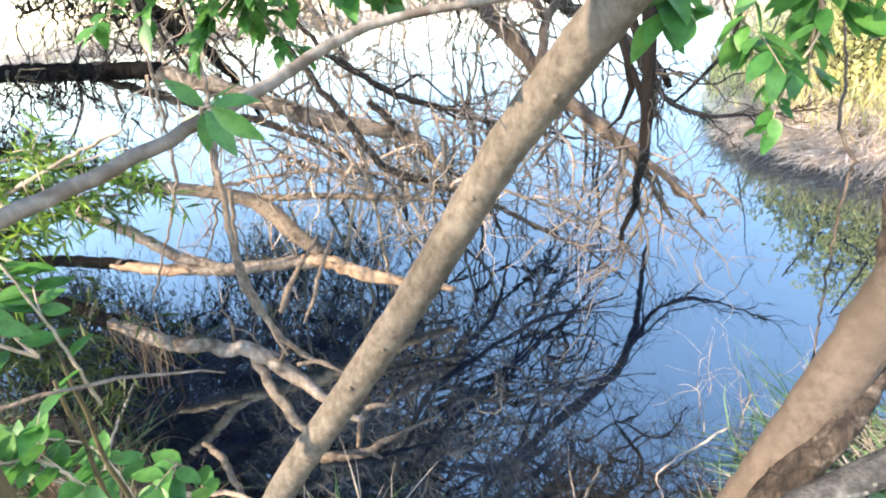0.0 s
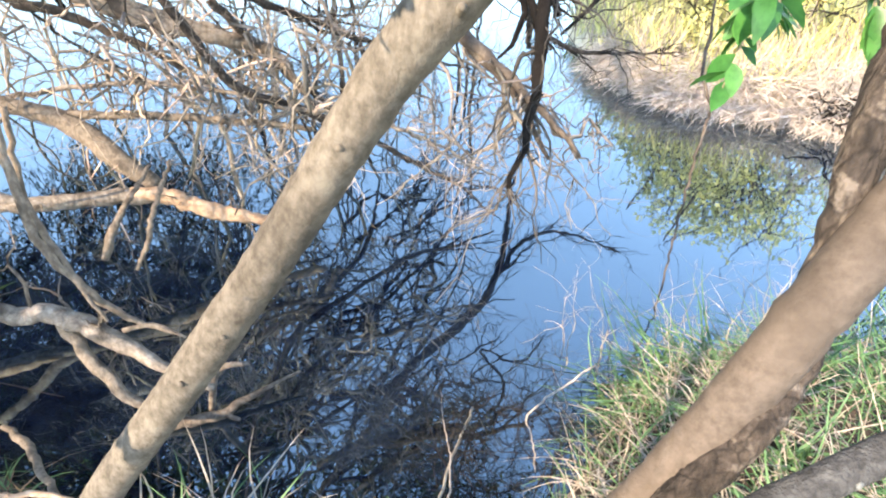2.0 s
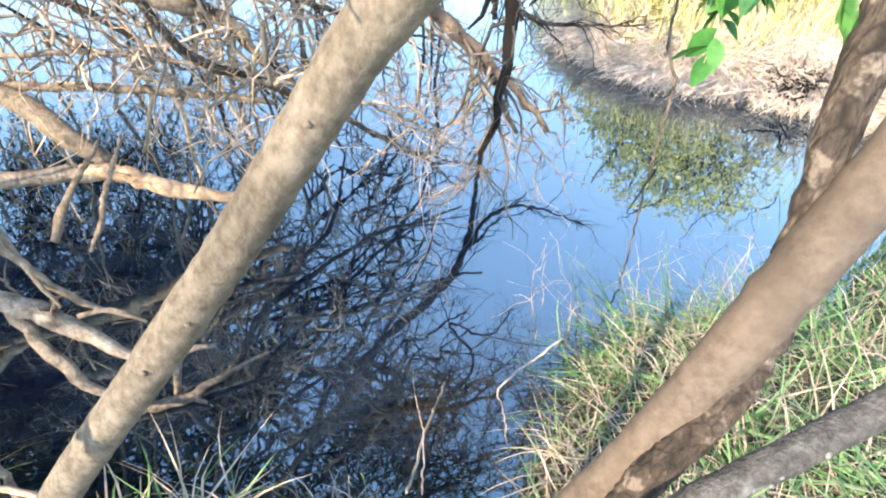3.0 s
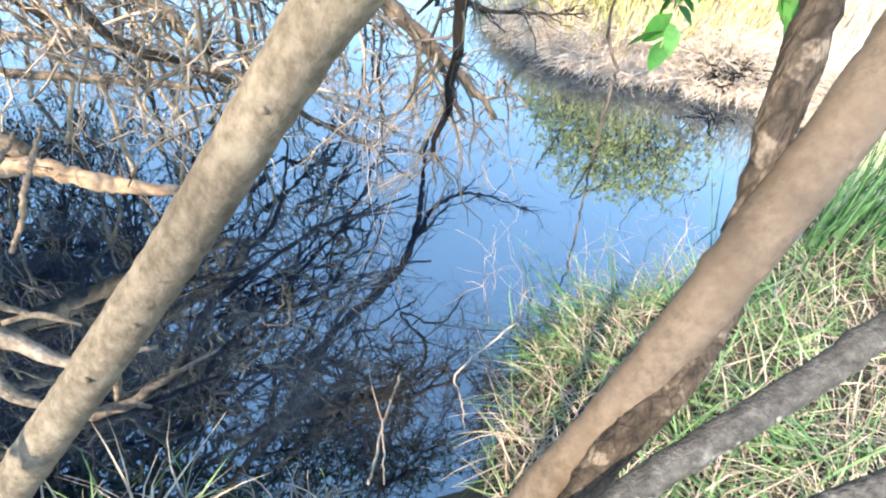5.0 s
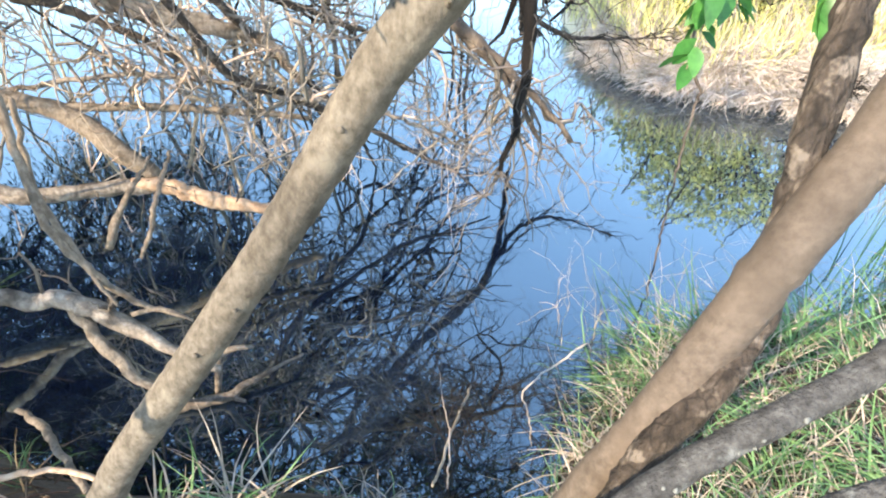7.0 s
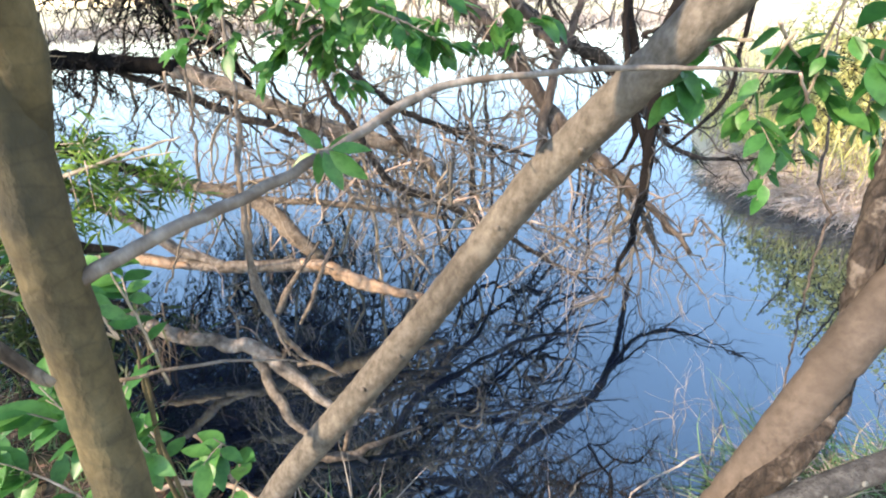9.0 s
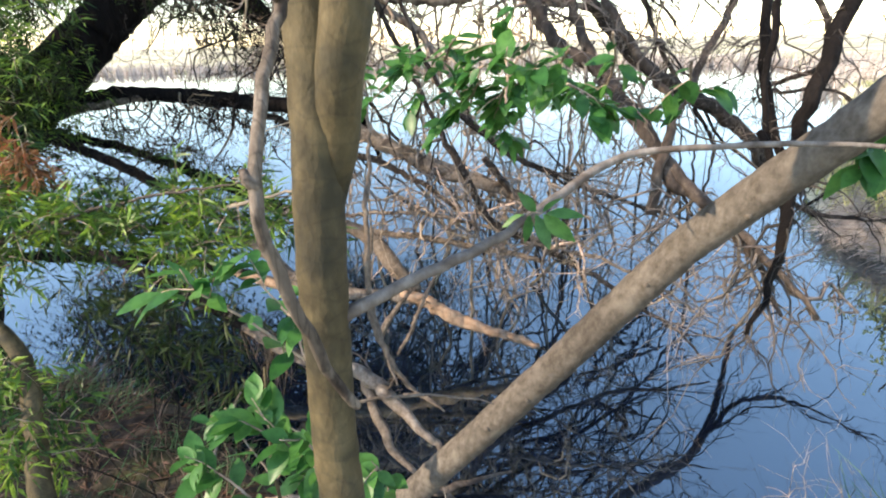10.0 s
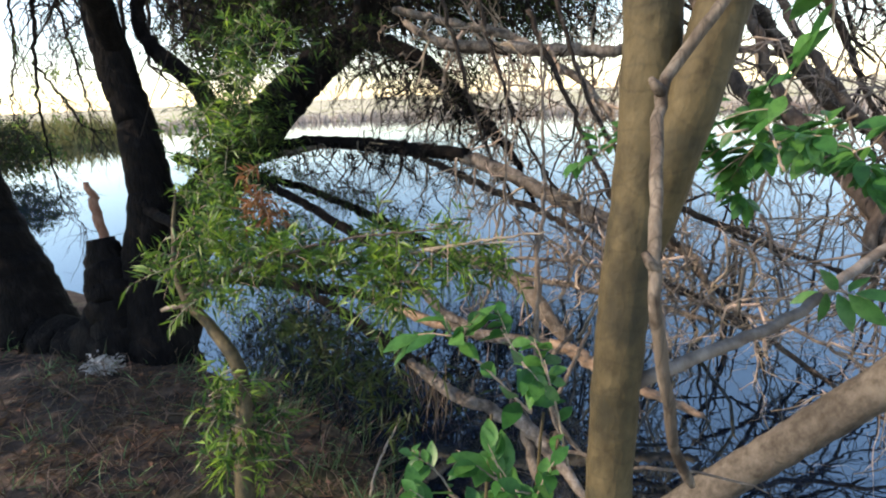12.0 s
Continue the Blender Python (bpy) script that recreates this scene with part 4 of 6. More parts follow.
# ---- bare tree that leans over the pond and is mirrored in it ----
over = [
    [(-2.6, 3.2, 5.2, 0.0870), (-1.2, 2.9, 3.7, 0.0450), (-0.18, 3.10, 2.55, 0.0330), (0.35, 3.46, 1.99, 0.0360), (0.87, 3.67, 1.67, 0.0400), (1.24, 3.82, 1.41, 0.0340), (1.46, 4.10, 1.13, 0.0270), (1.63, 4.52, 0.78, 0.0180), (1.77, 4.84, 0.66, 0.0087)],
    [(1.21, 3.79, 1.40, 0.0217), (1.55, 4.02, 1.00, 0.0174), (1.84, 4.04, 0.85, 0.0145), (2.17, 3.91, 0.85, 0.0101), (2.47, 3.70, 0.91, 0.0058)],
    [(-1.3, 2.95, 2.6, 0.0300), (-0.90, 3.00, 1.75, 0.0280), (-0.67, 3.05, 1.31, 0.0260), (-0.52, 3.11, 0.99, 0.0250), (-0.25, 3.22, 0.82, 0.0240), (0.07, 3.26, 0.63, 0.0210), (0.40, 3.28, 0.43, 0.0170), (0.78, 3.14, 0.23, 0.0110), (1.00, 3.03, 0.06, 0.0060)],
    [(-0.60, 3.40, 1.35, 0.0230), (-0.27, 3.54, 0.91, 0.0220), (0.07, 3.54, 0.56, 0.0190), (0.20, 3.60, 0.25, 0.0130), (0.28, 3.77, -0.02, 0.0080)],
    [(-0.3, 3.5, 3.3, 0.0362), (0.23, 3.60, 2.60, 0.0290), (0.57, 3.77, 2.00, 0.0232), (0.83, 3.92, 1.65, 0.0174), (1.07, 4.17, 1.37, 0.0130), (1.15, 4.36, 1.13, 0.0072)],
    [(-1.8, 3.0, 3.2, 0.0435), (-1.5, 3.3, 2.0, 0.0319), (-1.2, 3.65, 1.3, 0.0290), (-0.98, 4.08, 0.91, 0.0261), (-0.97, 4.49, 0.62, 0.0247), (-1.05, 4.99, 0.39, 0.0130)],
    [(-1.14, 3.72, 1.18, 0.0290), (-0.74, 4.13, 0.99, 0.0247), (-0.56, 4.47, 0.70, 0.0188), (-0.39, 4.99, 0.49, 0.0116)],
    [(-2.0, 3.1, 3.0, 0.0435), (-1.75, 3.36, 1.8, 0.0319), (-1.55, 3.78, 1.1, 0.0261), (-1.44, 4.25, 0.74, 0.0261), (-1.47, 4.77, 0.41, 0.0145)],
    [(0.6, 3.3, 3.2, 0.0290), (1.28, 3.15, 2.09, 0.0232), (1.14, 3.52, 1.80, 0.0203), (1.47, 3.28, 1.79, 0.0130), (1.67, 3.30, 1.46, 0.0072)],
    [(-1.3, 2.9, 3.2, 0.0435), (-0.9, 3.0, 2.0, 0.0319), (-0.5, 3.15, 1.5, 0.0290), (-0.03, 3.39, 1.22, 0.0247), (0.56, 3.75, 0.93, 0.0203), (1.01, 3.98, 0.75, 0.0116)],
]
over = [[(x, y, z, r * (1.2 if k < 2 else 1.0 if k < 4 else 0.7) * (0.55 if x < -0.7 else 1.0)) for x, y, z, r in row] for k, row in enumerate(over)]
OUT = (0.35, 0.4, -0.45)
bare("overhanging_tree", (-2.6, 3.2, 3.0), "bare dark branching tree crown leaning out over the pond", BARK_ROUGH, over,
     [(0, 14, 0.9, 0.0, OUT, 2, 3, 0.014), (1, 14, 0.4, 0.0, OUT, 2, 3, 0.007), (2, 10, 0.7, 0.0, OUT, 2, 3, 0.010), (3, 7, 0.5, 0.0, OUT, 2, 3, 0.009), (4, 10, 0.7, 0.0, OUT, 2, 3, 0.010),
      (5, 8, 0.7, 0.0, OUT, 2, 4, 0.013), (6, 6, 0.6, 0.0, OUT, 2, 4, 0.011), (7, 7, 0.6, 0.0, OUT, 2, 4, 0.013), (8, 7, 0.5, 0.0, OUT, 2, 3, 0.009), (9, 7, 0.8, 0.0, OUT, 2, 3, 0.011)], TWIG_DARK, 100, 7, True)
# mirrored shoots: their dark undersides come from the near-black twig colour
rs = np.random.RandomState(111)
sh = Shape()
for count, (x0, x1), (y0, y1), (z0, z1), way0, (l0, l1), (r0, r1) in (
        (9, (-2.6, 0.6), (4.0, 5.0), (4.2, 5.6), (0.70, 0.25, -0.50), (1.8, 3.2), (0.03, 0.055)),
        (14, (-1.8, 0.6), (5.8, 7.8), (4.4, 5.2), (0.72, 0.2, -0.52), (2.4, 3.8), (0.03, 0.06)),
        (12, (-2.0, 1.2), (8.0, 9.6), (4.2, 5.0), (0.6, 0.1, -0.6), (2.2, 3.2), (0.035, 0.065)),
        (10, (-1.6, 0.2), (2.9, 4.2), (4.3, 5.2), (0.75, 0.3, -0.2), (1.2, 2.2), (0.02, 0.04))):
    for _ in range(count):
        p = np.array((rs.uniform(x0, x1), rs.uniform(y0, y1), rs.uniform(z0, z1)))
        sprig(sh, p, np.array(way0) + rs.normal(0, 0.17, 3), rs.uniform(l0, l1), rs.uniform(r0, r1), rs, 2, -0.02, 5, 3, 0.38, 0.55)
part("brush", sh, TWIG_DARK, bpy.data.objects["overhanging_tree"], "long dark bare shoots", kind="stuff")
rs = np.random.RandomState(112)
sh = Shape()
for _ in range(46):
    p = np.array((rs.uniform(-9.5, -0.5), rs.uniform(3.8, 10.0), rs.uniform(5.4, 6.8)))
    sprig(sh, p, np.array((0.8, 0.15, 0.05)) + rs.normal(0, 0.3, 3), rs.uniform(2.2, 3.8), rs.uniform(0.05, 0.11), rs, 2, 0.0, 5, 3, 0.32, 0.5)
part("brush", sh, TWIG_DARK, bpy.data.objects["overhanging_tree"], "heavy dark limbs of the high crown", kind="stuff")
rs = np.random.RandomState(115)
sh = Shape()
for _ in range(28):
    p = np.array((rs.uniform(-1.6, 0.5), rs.uniform(2.4, 3.4), 0))
    p[2] = rs.uniform(1.0, 1.75) - 0.12 * (p[0] + 1.5)
    sprig(sh, p, (rs.normal(0.15, 0.35), rs.normal(0, 0.3), -1), rs.uniform(0.5, 1.1), rs.uniform(0.007, 0.013), rs, 2, 0.0, 4, 3, 0.7, 0.9)
part("brush", sh, TWIG_GREY, bpy.data.objects["willow_brush"], "pale hanging twigs", kind="stuff")
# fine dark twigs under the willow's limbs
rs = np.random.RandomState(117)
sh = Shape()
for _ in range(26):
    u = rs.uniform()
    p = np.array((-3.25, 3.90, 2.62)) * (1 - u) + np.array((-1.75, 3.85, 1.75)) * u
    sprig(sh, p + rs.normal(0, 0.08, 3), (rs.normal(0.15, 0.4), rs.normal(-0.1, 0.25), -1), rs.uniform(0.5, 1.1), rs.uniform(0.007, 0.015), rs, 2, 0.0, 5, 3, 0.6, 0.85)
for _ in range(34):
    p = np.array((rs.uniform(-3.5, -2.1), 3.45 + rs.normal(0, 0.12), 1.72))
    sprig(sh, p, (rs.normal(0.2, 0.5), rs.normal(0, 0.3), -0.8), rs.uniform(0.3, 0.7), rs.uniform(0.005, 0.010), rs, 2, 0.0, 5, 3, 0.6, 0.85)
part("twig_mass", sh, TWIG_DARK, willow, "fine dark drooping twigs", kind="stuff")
# upright bare stems behind the log
rs = np.random.RandomState(119)
sh = Shape()
for i in range(22):
    x, y = (rs.uniform(-3.2, 1.0), rs.uniform(4.6, 7.0)) if i < 14 else (rs.uniform(-1.5, 0.7), rs.uniform(3.4, 4.6))
    pts = [(x, y, -0.05, rs.uniform(0.008, 0.02))]
    lean = rs.normal(0.15, 0.2)
    for k in range(1, 6):
        pts.append((x + lean * k * 0.45 + rs.normal(0, 0.10), y + rs.normal(0, 0.10), 0.55 * k, pts[0][3] * (1 - 0.15 * k)))
    q = tube(sh, pts, 5, 0.12, 0.012, 0.08, 7)
    for _ in range(8):
        p = q[rs.randint(len(q) // 4, len(q))]
        sprig(sh, p[:3], (rs.normal(0.2, 0.7), rs.normal(0, 0.6), 0.5), rs.uniform(0.3, 0.9), 0.010, rs, 2, 0.0, 3, 3, 0.6, 0.8)
part("brush", sh, TWIG_TAN, bpy.data.objects["overhanging_tree"], "upright tan bare stems", kind="stuff")

# bare brush standing in the water beyond the fallen branches
brush = thing("standing_brush", (0.2, 6.0, 0.0), "grey bare brush standing in the pond", "shrub")
rs = np.random.RandomState(125)
for _ in range(14):
    x, y = rs.uniform(-1.4, 1.6), rs.uniform(4.8, 7.2)
    a, b = rs.normal(0.1, 0.25), rs.normal(0, 0.2)
    limb("stem", [(x, y, -0.05, 0.018), (x + a * 0.5, y + b * 0.5, 0.5, 0.015), (x + a, y + b, 1.0, 0.011), (x + a * 1.3, y + b * 1.4, 1.5, 0.005)], BARK_DARK, brush, 6, 0.1, 0.012, 0.1, 126)
sh = Shape()
for _ in range(36):
    p = (rs.uniform(-1.7, 1.6), rs.uniform(4.6, 7.6), -0.05)
    sprig(sh, p, (rs.normal(0.15, 0.5), rs.normal(0, 0.3), 1), rs.uniform(0.6, 1.5), rs.uniform(0.007, 0.014), rs, 2, 0.0, 4, 3, 0.5, 0.65)
part("brush", sh, TWIG_GREY, brush, "crooked grey twigs", kind="stuff")

# ---- crowns overhead, with unseen clumps added for shade ----
def foliage(twigs, leaves, centre, radius, count, leaf_len, leaf_wid, rs, way=(0, 0, 0.2), per=9, twig_len=0.3, twig_r=0.003):
    """Leafy shoots scattered in a rounded space: twigs go to one shape, narrow leaves to another."""
    centre, radius = np.array(centre, float), np.array(radius, float)
    for _ in range(count):
        d = rs.normal(0, 1, 3)
        d = d / np.linalg.norm(d) * rs.uniform(0.15, 1.0) ** 0.6
        p = centre + d * radius
        w = np.array(way) + rs.normal(0, 0.6, 3)
        w /= np.linalg.norm(w)
        L = twig_len * rs.uniform(0.6, 1.3)
        pts = np.empty((6, 4))
        s = np.linspace(0, 1, 6)[:, None]
        pts[:, :3] = p + w * s * L + np.array([0, 0, -0.25 * L]) * s ** 2
        pts[:, 3] = twig_r * (1 - 0.8 * s[:, 0])
        twigs.pend.append(pts)
        u = ((np.arange(per) + 1) / per)[:, None]
        b = p + w * u * L + np.array([0, 0, -0.25 * L]) * u * u
        a = rs.normal(0, 1, (per, 3))
        a -= w * (a @ w)[:, None]
        a /= np.linalg.norm(a, axis=1)[:, None] + 1e-9
        row = np.hstack([b, w * 0.6 + a * 0.9, rs.normal(0, 1, (per, 3)), leaf_len * rs.uniform(0.6, 1.2, (per, 1)), leaf_wid * rs.uniform(0.8, 1.2, (per, 1))])
        leaves.lances.extend(row.tolist())


rs = np.random.RandomState(7)
tw, lv = Shape(), Shape()
# clumps with y below 2 are added out of view to block sun
for c, r, n in (((-4.8, 2.6, 4.6), (1.6, 1.6, 1.2), 60), ((-3.0, 3.4, 4.6), (1.4, 1.4, 0.9), 380), ((-1.6, 3.2, 4.9), (1.2, 1.2, 0.8), 40),
                ((-3.4, 0.6, 4.6), (1.6, 1.3, 0.9), 90), ((-6.6, 1.4, 4.4), (1.4, 1.6, 1.2), 130), ((-7.6, 0.1, 3.2), (1.5, 1.5, 1.4), 520), ((-6.0, -1.2, 3.0), (1.3, 1.3, 1.0), 130), ((-4.8, 7.0, 4.4), (1.8, 1.6, 0.8), 420), ((-3.0, 6.0, 4.5), (1.4, 1.2, 0.7), 240), ((-7.2, 8.0, 4.5), (2.2, 1.8, 1.0), 620), ((-6.2, 5.6, 4.2), (1.6, 1.4, 0.9), 420), ((-9.8, 9.0, 4.1), (2.0, 1.8, 0.9), 520), ((-4.9, 10.8, 3.9), (1.7, 1.3, 0.7), 170), ((-3.2, 10.8, 3.8), (1.6, 1.3, 0.6), 120), ((-4.3, 9.6, 4.1), (2.0, 1.6, 0.8), 260), ((-7.4, 6.6, 3.9), (1.5, 1.3, 0.7), 300), ((-2.6, 7.6, 4.3), (1.3, 1.3, 0.7), 300), ((-2.2, 4.6, 4.2), (1.5, 1.2, 0.7), 170)):
    if c[1] > 5:
        foliage(tw, lv, c, r, int(n * 1.1), 0.12, 0.03, rs, (0.25, 0, -0.6), 8, 1.0, 0.011)
    else:
        foliage(tw, lv, c, r, n, 0.17, 0.05, rs, (0.1, 0, -0.3), 9, 0.6, 0.006)
for c, r, n in (((-2.6, 4.6, 6.7), (1.6, 1.3, 0.5), 130), ((-0.6, 4.6, 6.8), (1.5, 1.2, 0.5), 120), ((1.2, 4.4, 6.9), (1.3, 1.0, 0.4), 130), ((0.2, 5.6, 6.8), (1.6, 0.9, 0.4), 130), ((-1.4, 3.9, 6.8), (1.6, 1.0, 0.4), 110), ((-4.6, 6.2, 6.6), (1.8, 1.5, 0.5), 140), ((-7.2, 6.6, 6.4), (1.8, 1.5, 0.5), 130), ((-2.2, 6.6, 6.6), (1.6, 1.2, 0.5), 90)):
    foliage(tw, lv, c, r, n, 0.15, 0.045, rs, (0.2, 0, -0.2), 9, 0.8, 0.012)
part("shoot_mass", tw, TWIG_DARK, willow, "leafy shoots of the crown and of the added sun-blocking clumps", kind="stuff")
part("crown", lv, LEAF_CROWN, willow, "dense dark green narrow-leaved crown, with unseen clumps added to block sun", kind="stuff")
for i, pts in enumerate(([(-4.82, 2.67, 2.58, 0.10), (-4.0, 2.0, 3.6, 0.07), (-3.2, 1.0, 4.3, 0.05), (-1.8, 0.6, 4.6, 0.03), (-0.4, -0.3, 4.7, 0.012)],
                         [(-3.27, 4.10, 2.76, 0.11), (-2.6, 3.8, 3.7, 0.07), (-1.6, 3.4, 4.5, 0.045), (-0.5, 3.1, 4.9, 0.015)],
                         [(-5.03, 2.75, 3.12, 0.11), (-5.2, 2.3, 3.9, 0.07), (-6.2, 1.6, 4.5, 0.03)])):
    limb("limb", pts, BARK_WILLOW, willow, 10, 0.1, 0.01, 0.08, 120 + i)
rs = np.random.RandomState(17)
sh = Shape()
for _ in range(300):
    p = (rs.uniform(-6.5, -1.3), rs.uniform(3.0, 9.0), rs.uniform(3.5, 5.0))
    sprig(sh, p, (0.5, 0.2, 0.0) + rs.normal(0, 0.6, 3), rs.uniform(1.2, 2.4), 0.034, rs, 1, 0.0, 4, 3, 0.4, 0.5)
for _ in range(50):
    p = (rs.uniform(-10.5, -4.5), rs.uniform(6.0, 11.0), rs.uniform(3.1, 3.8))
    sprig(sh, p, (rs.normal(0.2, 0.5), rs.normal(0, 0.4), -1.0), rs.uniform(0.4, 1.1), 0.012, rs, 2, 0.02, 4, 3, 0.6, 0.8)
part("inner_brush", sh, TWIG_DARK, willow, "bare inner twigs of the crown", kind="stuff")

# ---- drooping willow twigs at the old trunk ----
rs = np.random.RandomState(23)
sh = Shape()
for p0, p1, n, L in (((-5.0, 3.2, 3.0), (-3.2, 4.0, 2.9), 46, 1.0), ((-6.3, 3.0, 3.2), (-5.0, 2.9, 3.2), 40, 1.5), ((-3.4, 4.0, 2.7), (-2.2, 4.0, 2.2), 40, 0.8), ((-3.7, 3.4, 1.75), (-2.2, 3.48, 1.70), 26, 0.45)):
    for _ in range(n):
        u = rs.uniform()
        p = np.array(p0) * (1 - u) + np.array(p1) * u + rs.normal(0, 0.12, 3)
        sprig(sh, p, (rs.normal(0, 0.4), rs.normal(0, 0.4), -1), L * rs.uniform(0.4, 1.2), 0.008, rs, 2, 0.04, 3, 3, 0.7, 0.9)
part("brush", sh, TWIG_DARK, willow, "bare drooping twigs, coloured near-black for shade", kind="stuff")

for i, pts in enumerate(([(-6.31, 2.97, 3.3, 0.022), (-6.23, 2.79, 2.62, 0.017), (-6.10, 2.65, 2.04, 0.012), (-5.92, 2.56, 1.51, 0.008), (-5.68, 2.48, 1.26, 0.005), (-5.44, 2.51, 1.0, 0.002)],
                         [(-6.20, 2.76, 2.61, 0.014), (-5.82, 2.75, 2.24, 0.010), (-5.60, 2.77, 1.98, 0.007), (-5.33, 2.89, 1.94, 0.003)],
                         [(-6.77, 2.97, 3.3, 0.016), (-6.68, 2.87, 2.8, 0.012), (-6.65, 2.71, 2.31, 0.008), (-6.58, 2.63, 1.9, 0.003)],
                         [(-6.25, 3.11, 3.3, 0.018), (-6.01, 3.04, 2.67, 0.013), (-5.84, 2.97, 2.24, 0.009), (-5.74, 2.90, 1.95, 0.003)])):
    sh = Shape()
    q = tube(sh, pts, 7, 0.05, 0.008, 0.1, 90 + i)
    part("drooping_limb", sh, BARK_WILLOW, other)
    sh, lv = Shape(), Shape()
    for _ in range(26):
        p = q[rs.randint(len(q) // 4, len(q))]
        sprig(sh, p[:3], (rs.normal(0.15, 0.5), rs.normal(0, 0.5), -0.9), rs.uniform(0.2, 0.6), 0.005, rs, 1, 0.03, 3, 3, 0.5, 0.7)
    foliage(sh, lv, q[len(q) // 2, :3], (0.25, 0.25, 0.5), 14, 0.09, 0.014, rs, (0, 0, -0.5), 8, 0.2, 0.002)
    part("brush", sh, TWIG_DARK, other, "bare drooping twigs, coloured near-black for shade", kind="stuff")
    part("leaf_mass", lv, LEAF_WILLOW, other, "sparse narrow leaves", kind="stuff")

# ---- willow sapling in leaf ----
sap = thing("willow_sapling", (-1.45, 0.6, 0.25), "leafy willow sapling with narrow bright green leaves", "sapling")
limb("stem", [(-1.45, 0.58, 0.22, 0.037), (-1.57, 0.70, 0.81, 0.033), (-1.61, 0.77, 0.97, 0.031), (-1.69, 0.86, 1.12, 0.0285), (-1.76, 0.92, 1.23, 0.0255), (-1.90, 0.95, 1.33, 0.0225), (-2.05, 0.97, 1.44, 0.0187),
              (-2.14, 1.02, 1.56, 0.0120), (-2.20, 1.09, 1.70, 0.0075), (-2.22, 1.14, 1.82, 0.003)], BARK_OLIVE, sap, 12, 0.03, 0.003, 0.05, 130)
limb("side_branch", [(-1.98, 0.965, 1.38, 0.008), (-2.15, 1.0, 1.37, 0.010), (-2.32, 1.04, 1.31, 0.009)], WOOD_BROWN, sap, 8, 0.03, 0.003, 0.1, 131)
limb("side_branch", [(-2.05, 0.97, 1.44, 0.011), (-1.75, 1.02, 1.58, 0.009), (-1.51, 1.13, 1.57, 0.007), (-1.27, 1.25, 1.59, 0.006), (-1.05, 1.30, 1.57, 0.004), (-0.88, 1.35, 1.55, 0.002)], BARK_TAN, sap, 7, 0.03, 0.003, 0.1, 132)
limb("side_branch", [(-1.75, 1.02, 1.58, 0.007), (-1.5, 1.08, 1.66, 0.005), (-1.25, 1.18, 1.70, 0.004), (-1.0, 1.22, 1.73, 0.002)], BARK_TAN, sap, 7, 0.03, 0.003, 0.1, 133)
rs = np.random.RandomState(31)
tw, lv = Shape(), Shape()
for c, r, n in (((-2.30, 1.66, 2.3), (0.2, 0.15, 0.2), 36), ((-2.36, 1.50, 1.98), (0.2, 0.15, 0.2), 44), ((-2.34, 1.36, 1.72), (0.2, 0.15, 0.18), 46), ((-1.96, 1.0, 1.58), (0.16, 0.14, 0.16), 56),
                ((-1.75, 1.02, 1.60), (0.15, 0.12, 0.12), 50), ((-1.51, 1.13, 1.59), (0.15, 0.11, 0.10), 64), ((-1.27, 1.25, 1.62), (0.13, 0.1, 0.10), 60), ((-1.20, 1.15, 1.55), (0.12, 0.1, 0.07), 44), ((-1.04, 1.30, 1.59), (0.10, 0.08, 0.05), 26), ((-0.90, 1.35, 1.56), (0.07, 0.05, 0.035), 14), ((-1.05, 1.2, 1.72), (0.10, 0.06, 0.05), 10), ((-1.74, 0.86, 1.10), (0.09, 0.09, 0.16), 34),
                ((-1.66, 0.80, 0.98), (0.09, 0.09, 0.12), 26), ((-2.25, 1.2, 1.4), (0.22, 0.2, 0.2), 40), ((-2.26, 1.78, 2.5), (0.14, 0.12, 0.14), 24)):
    foliage(tw, lv, c, np.array(r) * 1.12, int(n * 0.85), 0.070, 0.0098, rs, (0.2, -0.1, 0.25), 13, 0.13, 0.0022)
part("shoot_mass", tw, TWIG_TAN, sap, "slim green shoots", kind="stuff")
part("leaves", lv, LEAF_WILLOW, sap, "narrow bright green leaves", kind="stuff")
tw, lv = Shape(), Shape()
foliage(tw, lv, (-1.69, 1.09, 1.83), (0.025, 0.025, 0.13), 20, 0.05, 0.010, rs, (0, 0, -0.8), 11, 0.09, 0.002)
part("dead_twigs", tw, TWIG_TAN, sap, "withered shoot", kind="stuff")
part("dead_leaves", lv, LEAF_RUST, sap, "withered rust-brown leaves", kind="stuff")
stick = thing("pale_stick", (-1.07, 1.19, 1.66), "bleached dead stick caught among the willow leaves", "stick")
limb("stick", [(-1.20, 1.24, 1.615, 0.0045), (-1.07, 1.19, 1.66, 0.006), (-0.85, 1.09, 1.735, 0.0045), (-0.64, 1.01, 1.80, 0.0025)], STRAW, stick, 7, 0.02, 0.002, 0.12, 134)
limb("side_twig", [(-0.95, 1.135, 1.70, 0.003), (-0.82, 1.14, 1.72, 0.0025), (-0.72, 1.12, 1.735, 0.0012)], STRAW, stick, 5, 0.02, 0.002, 0.1, 135)
under = thing("willow_shoots", (-1.75, 1.65, 0.25), "dark drooping willow shoots at the water's edge", "shrub")
tw, lv = Shape(), Shape()
for c, r, n in (((-1.74, 1.66, 0.95), (0.30, 0.2, 0.28), 28), ((-1.45, 1.7, 0.75), (0.2, 0.2, 0.25), 12), ((-2.2, 1.7, 1.0), (0.3, 0.25, 0.3), 18), ((-2.6, 2.0, 0.7), (0.4, 0.2, 0.3), 14), ((-2.4, 1.6, 1.4), (0.25, 0.2, 0.3), 14)):
    foliage(tw, lv, c, r, n, 0.10, 0.012, rs, (0.1, 0, -0.5), 11, 0.22, 0.002)
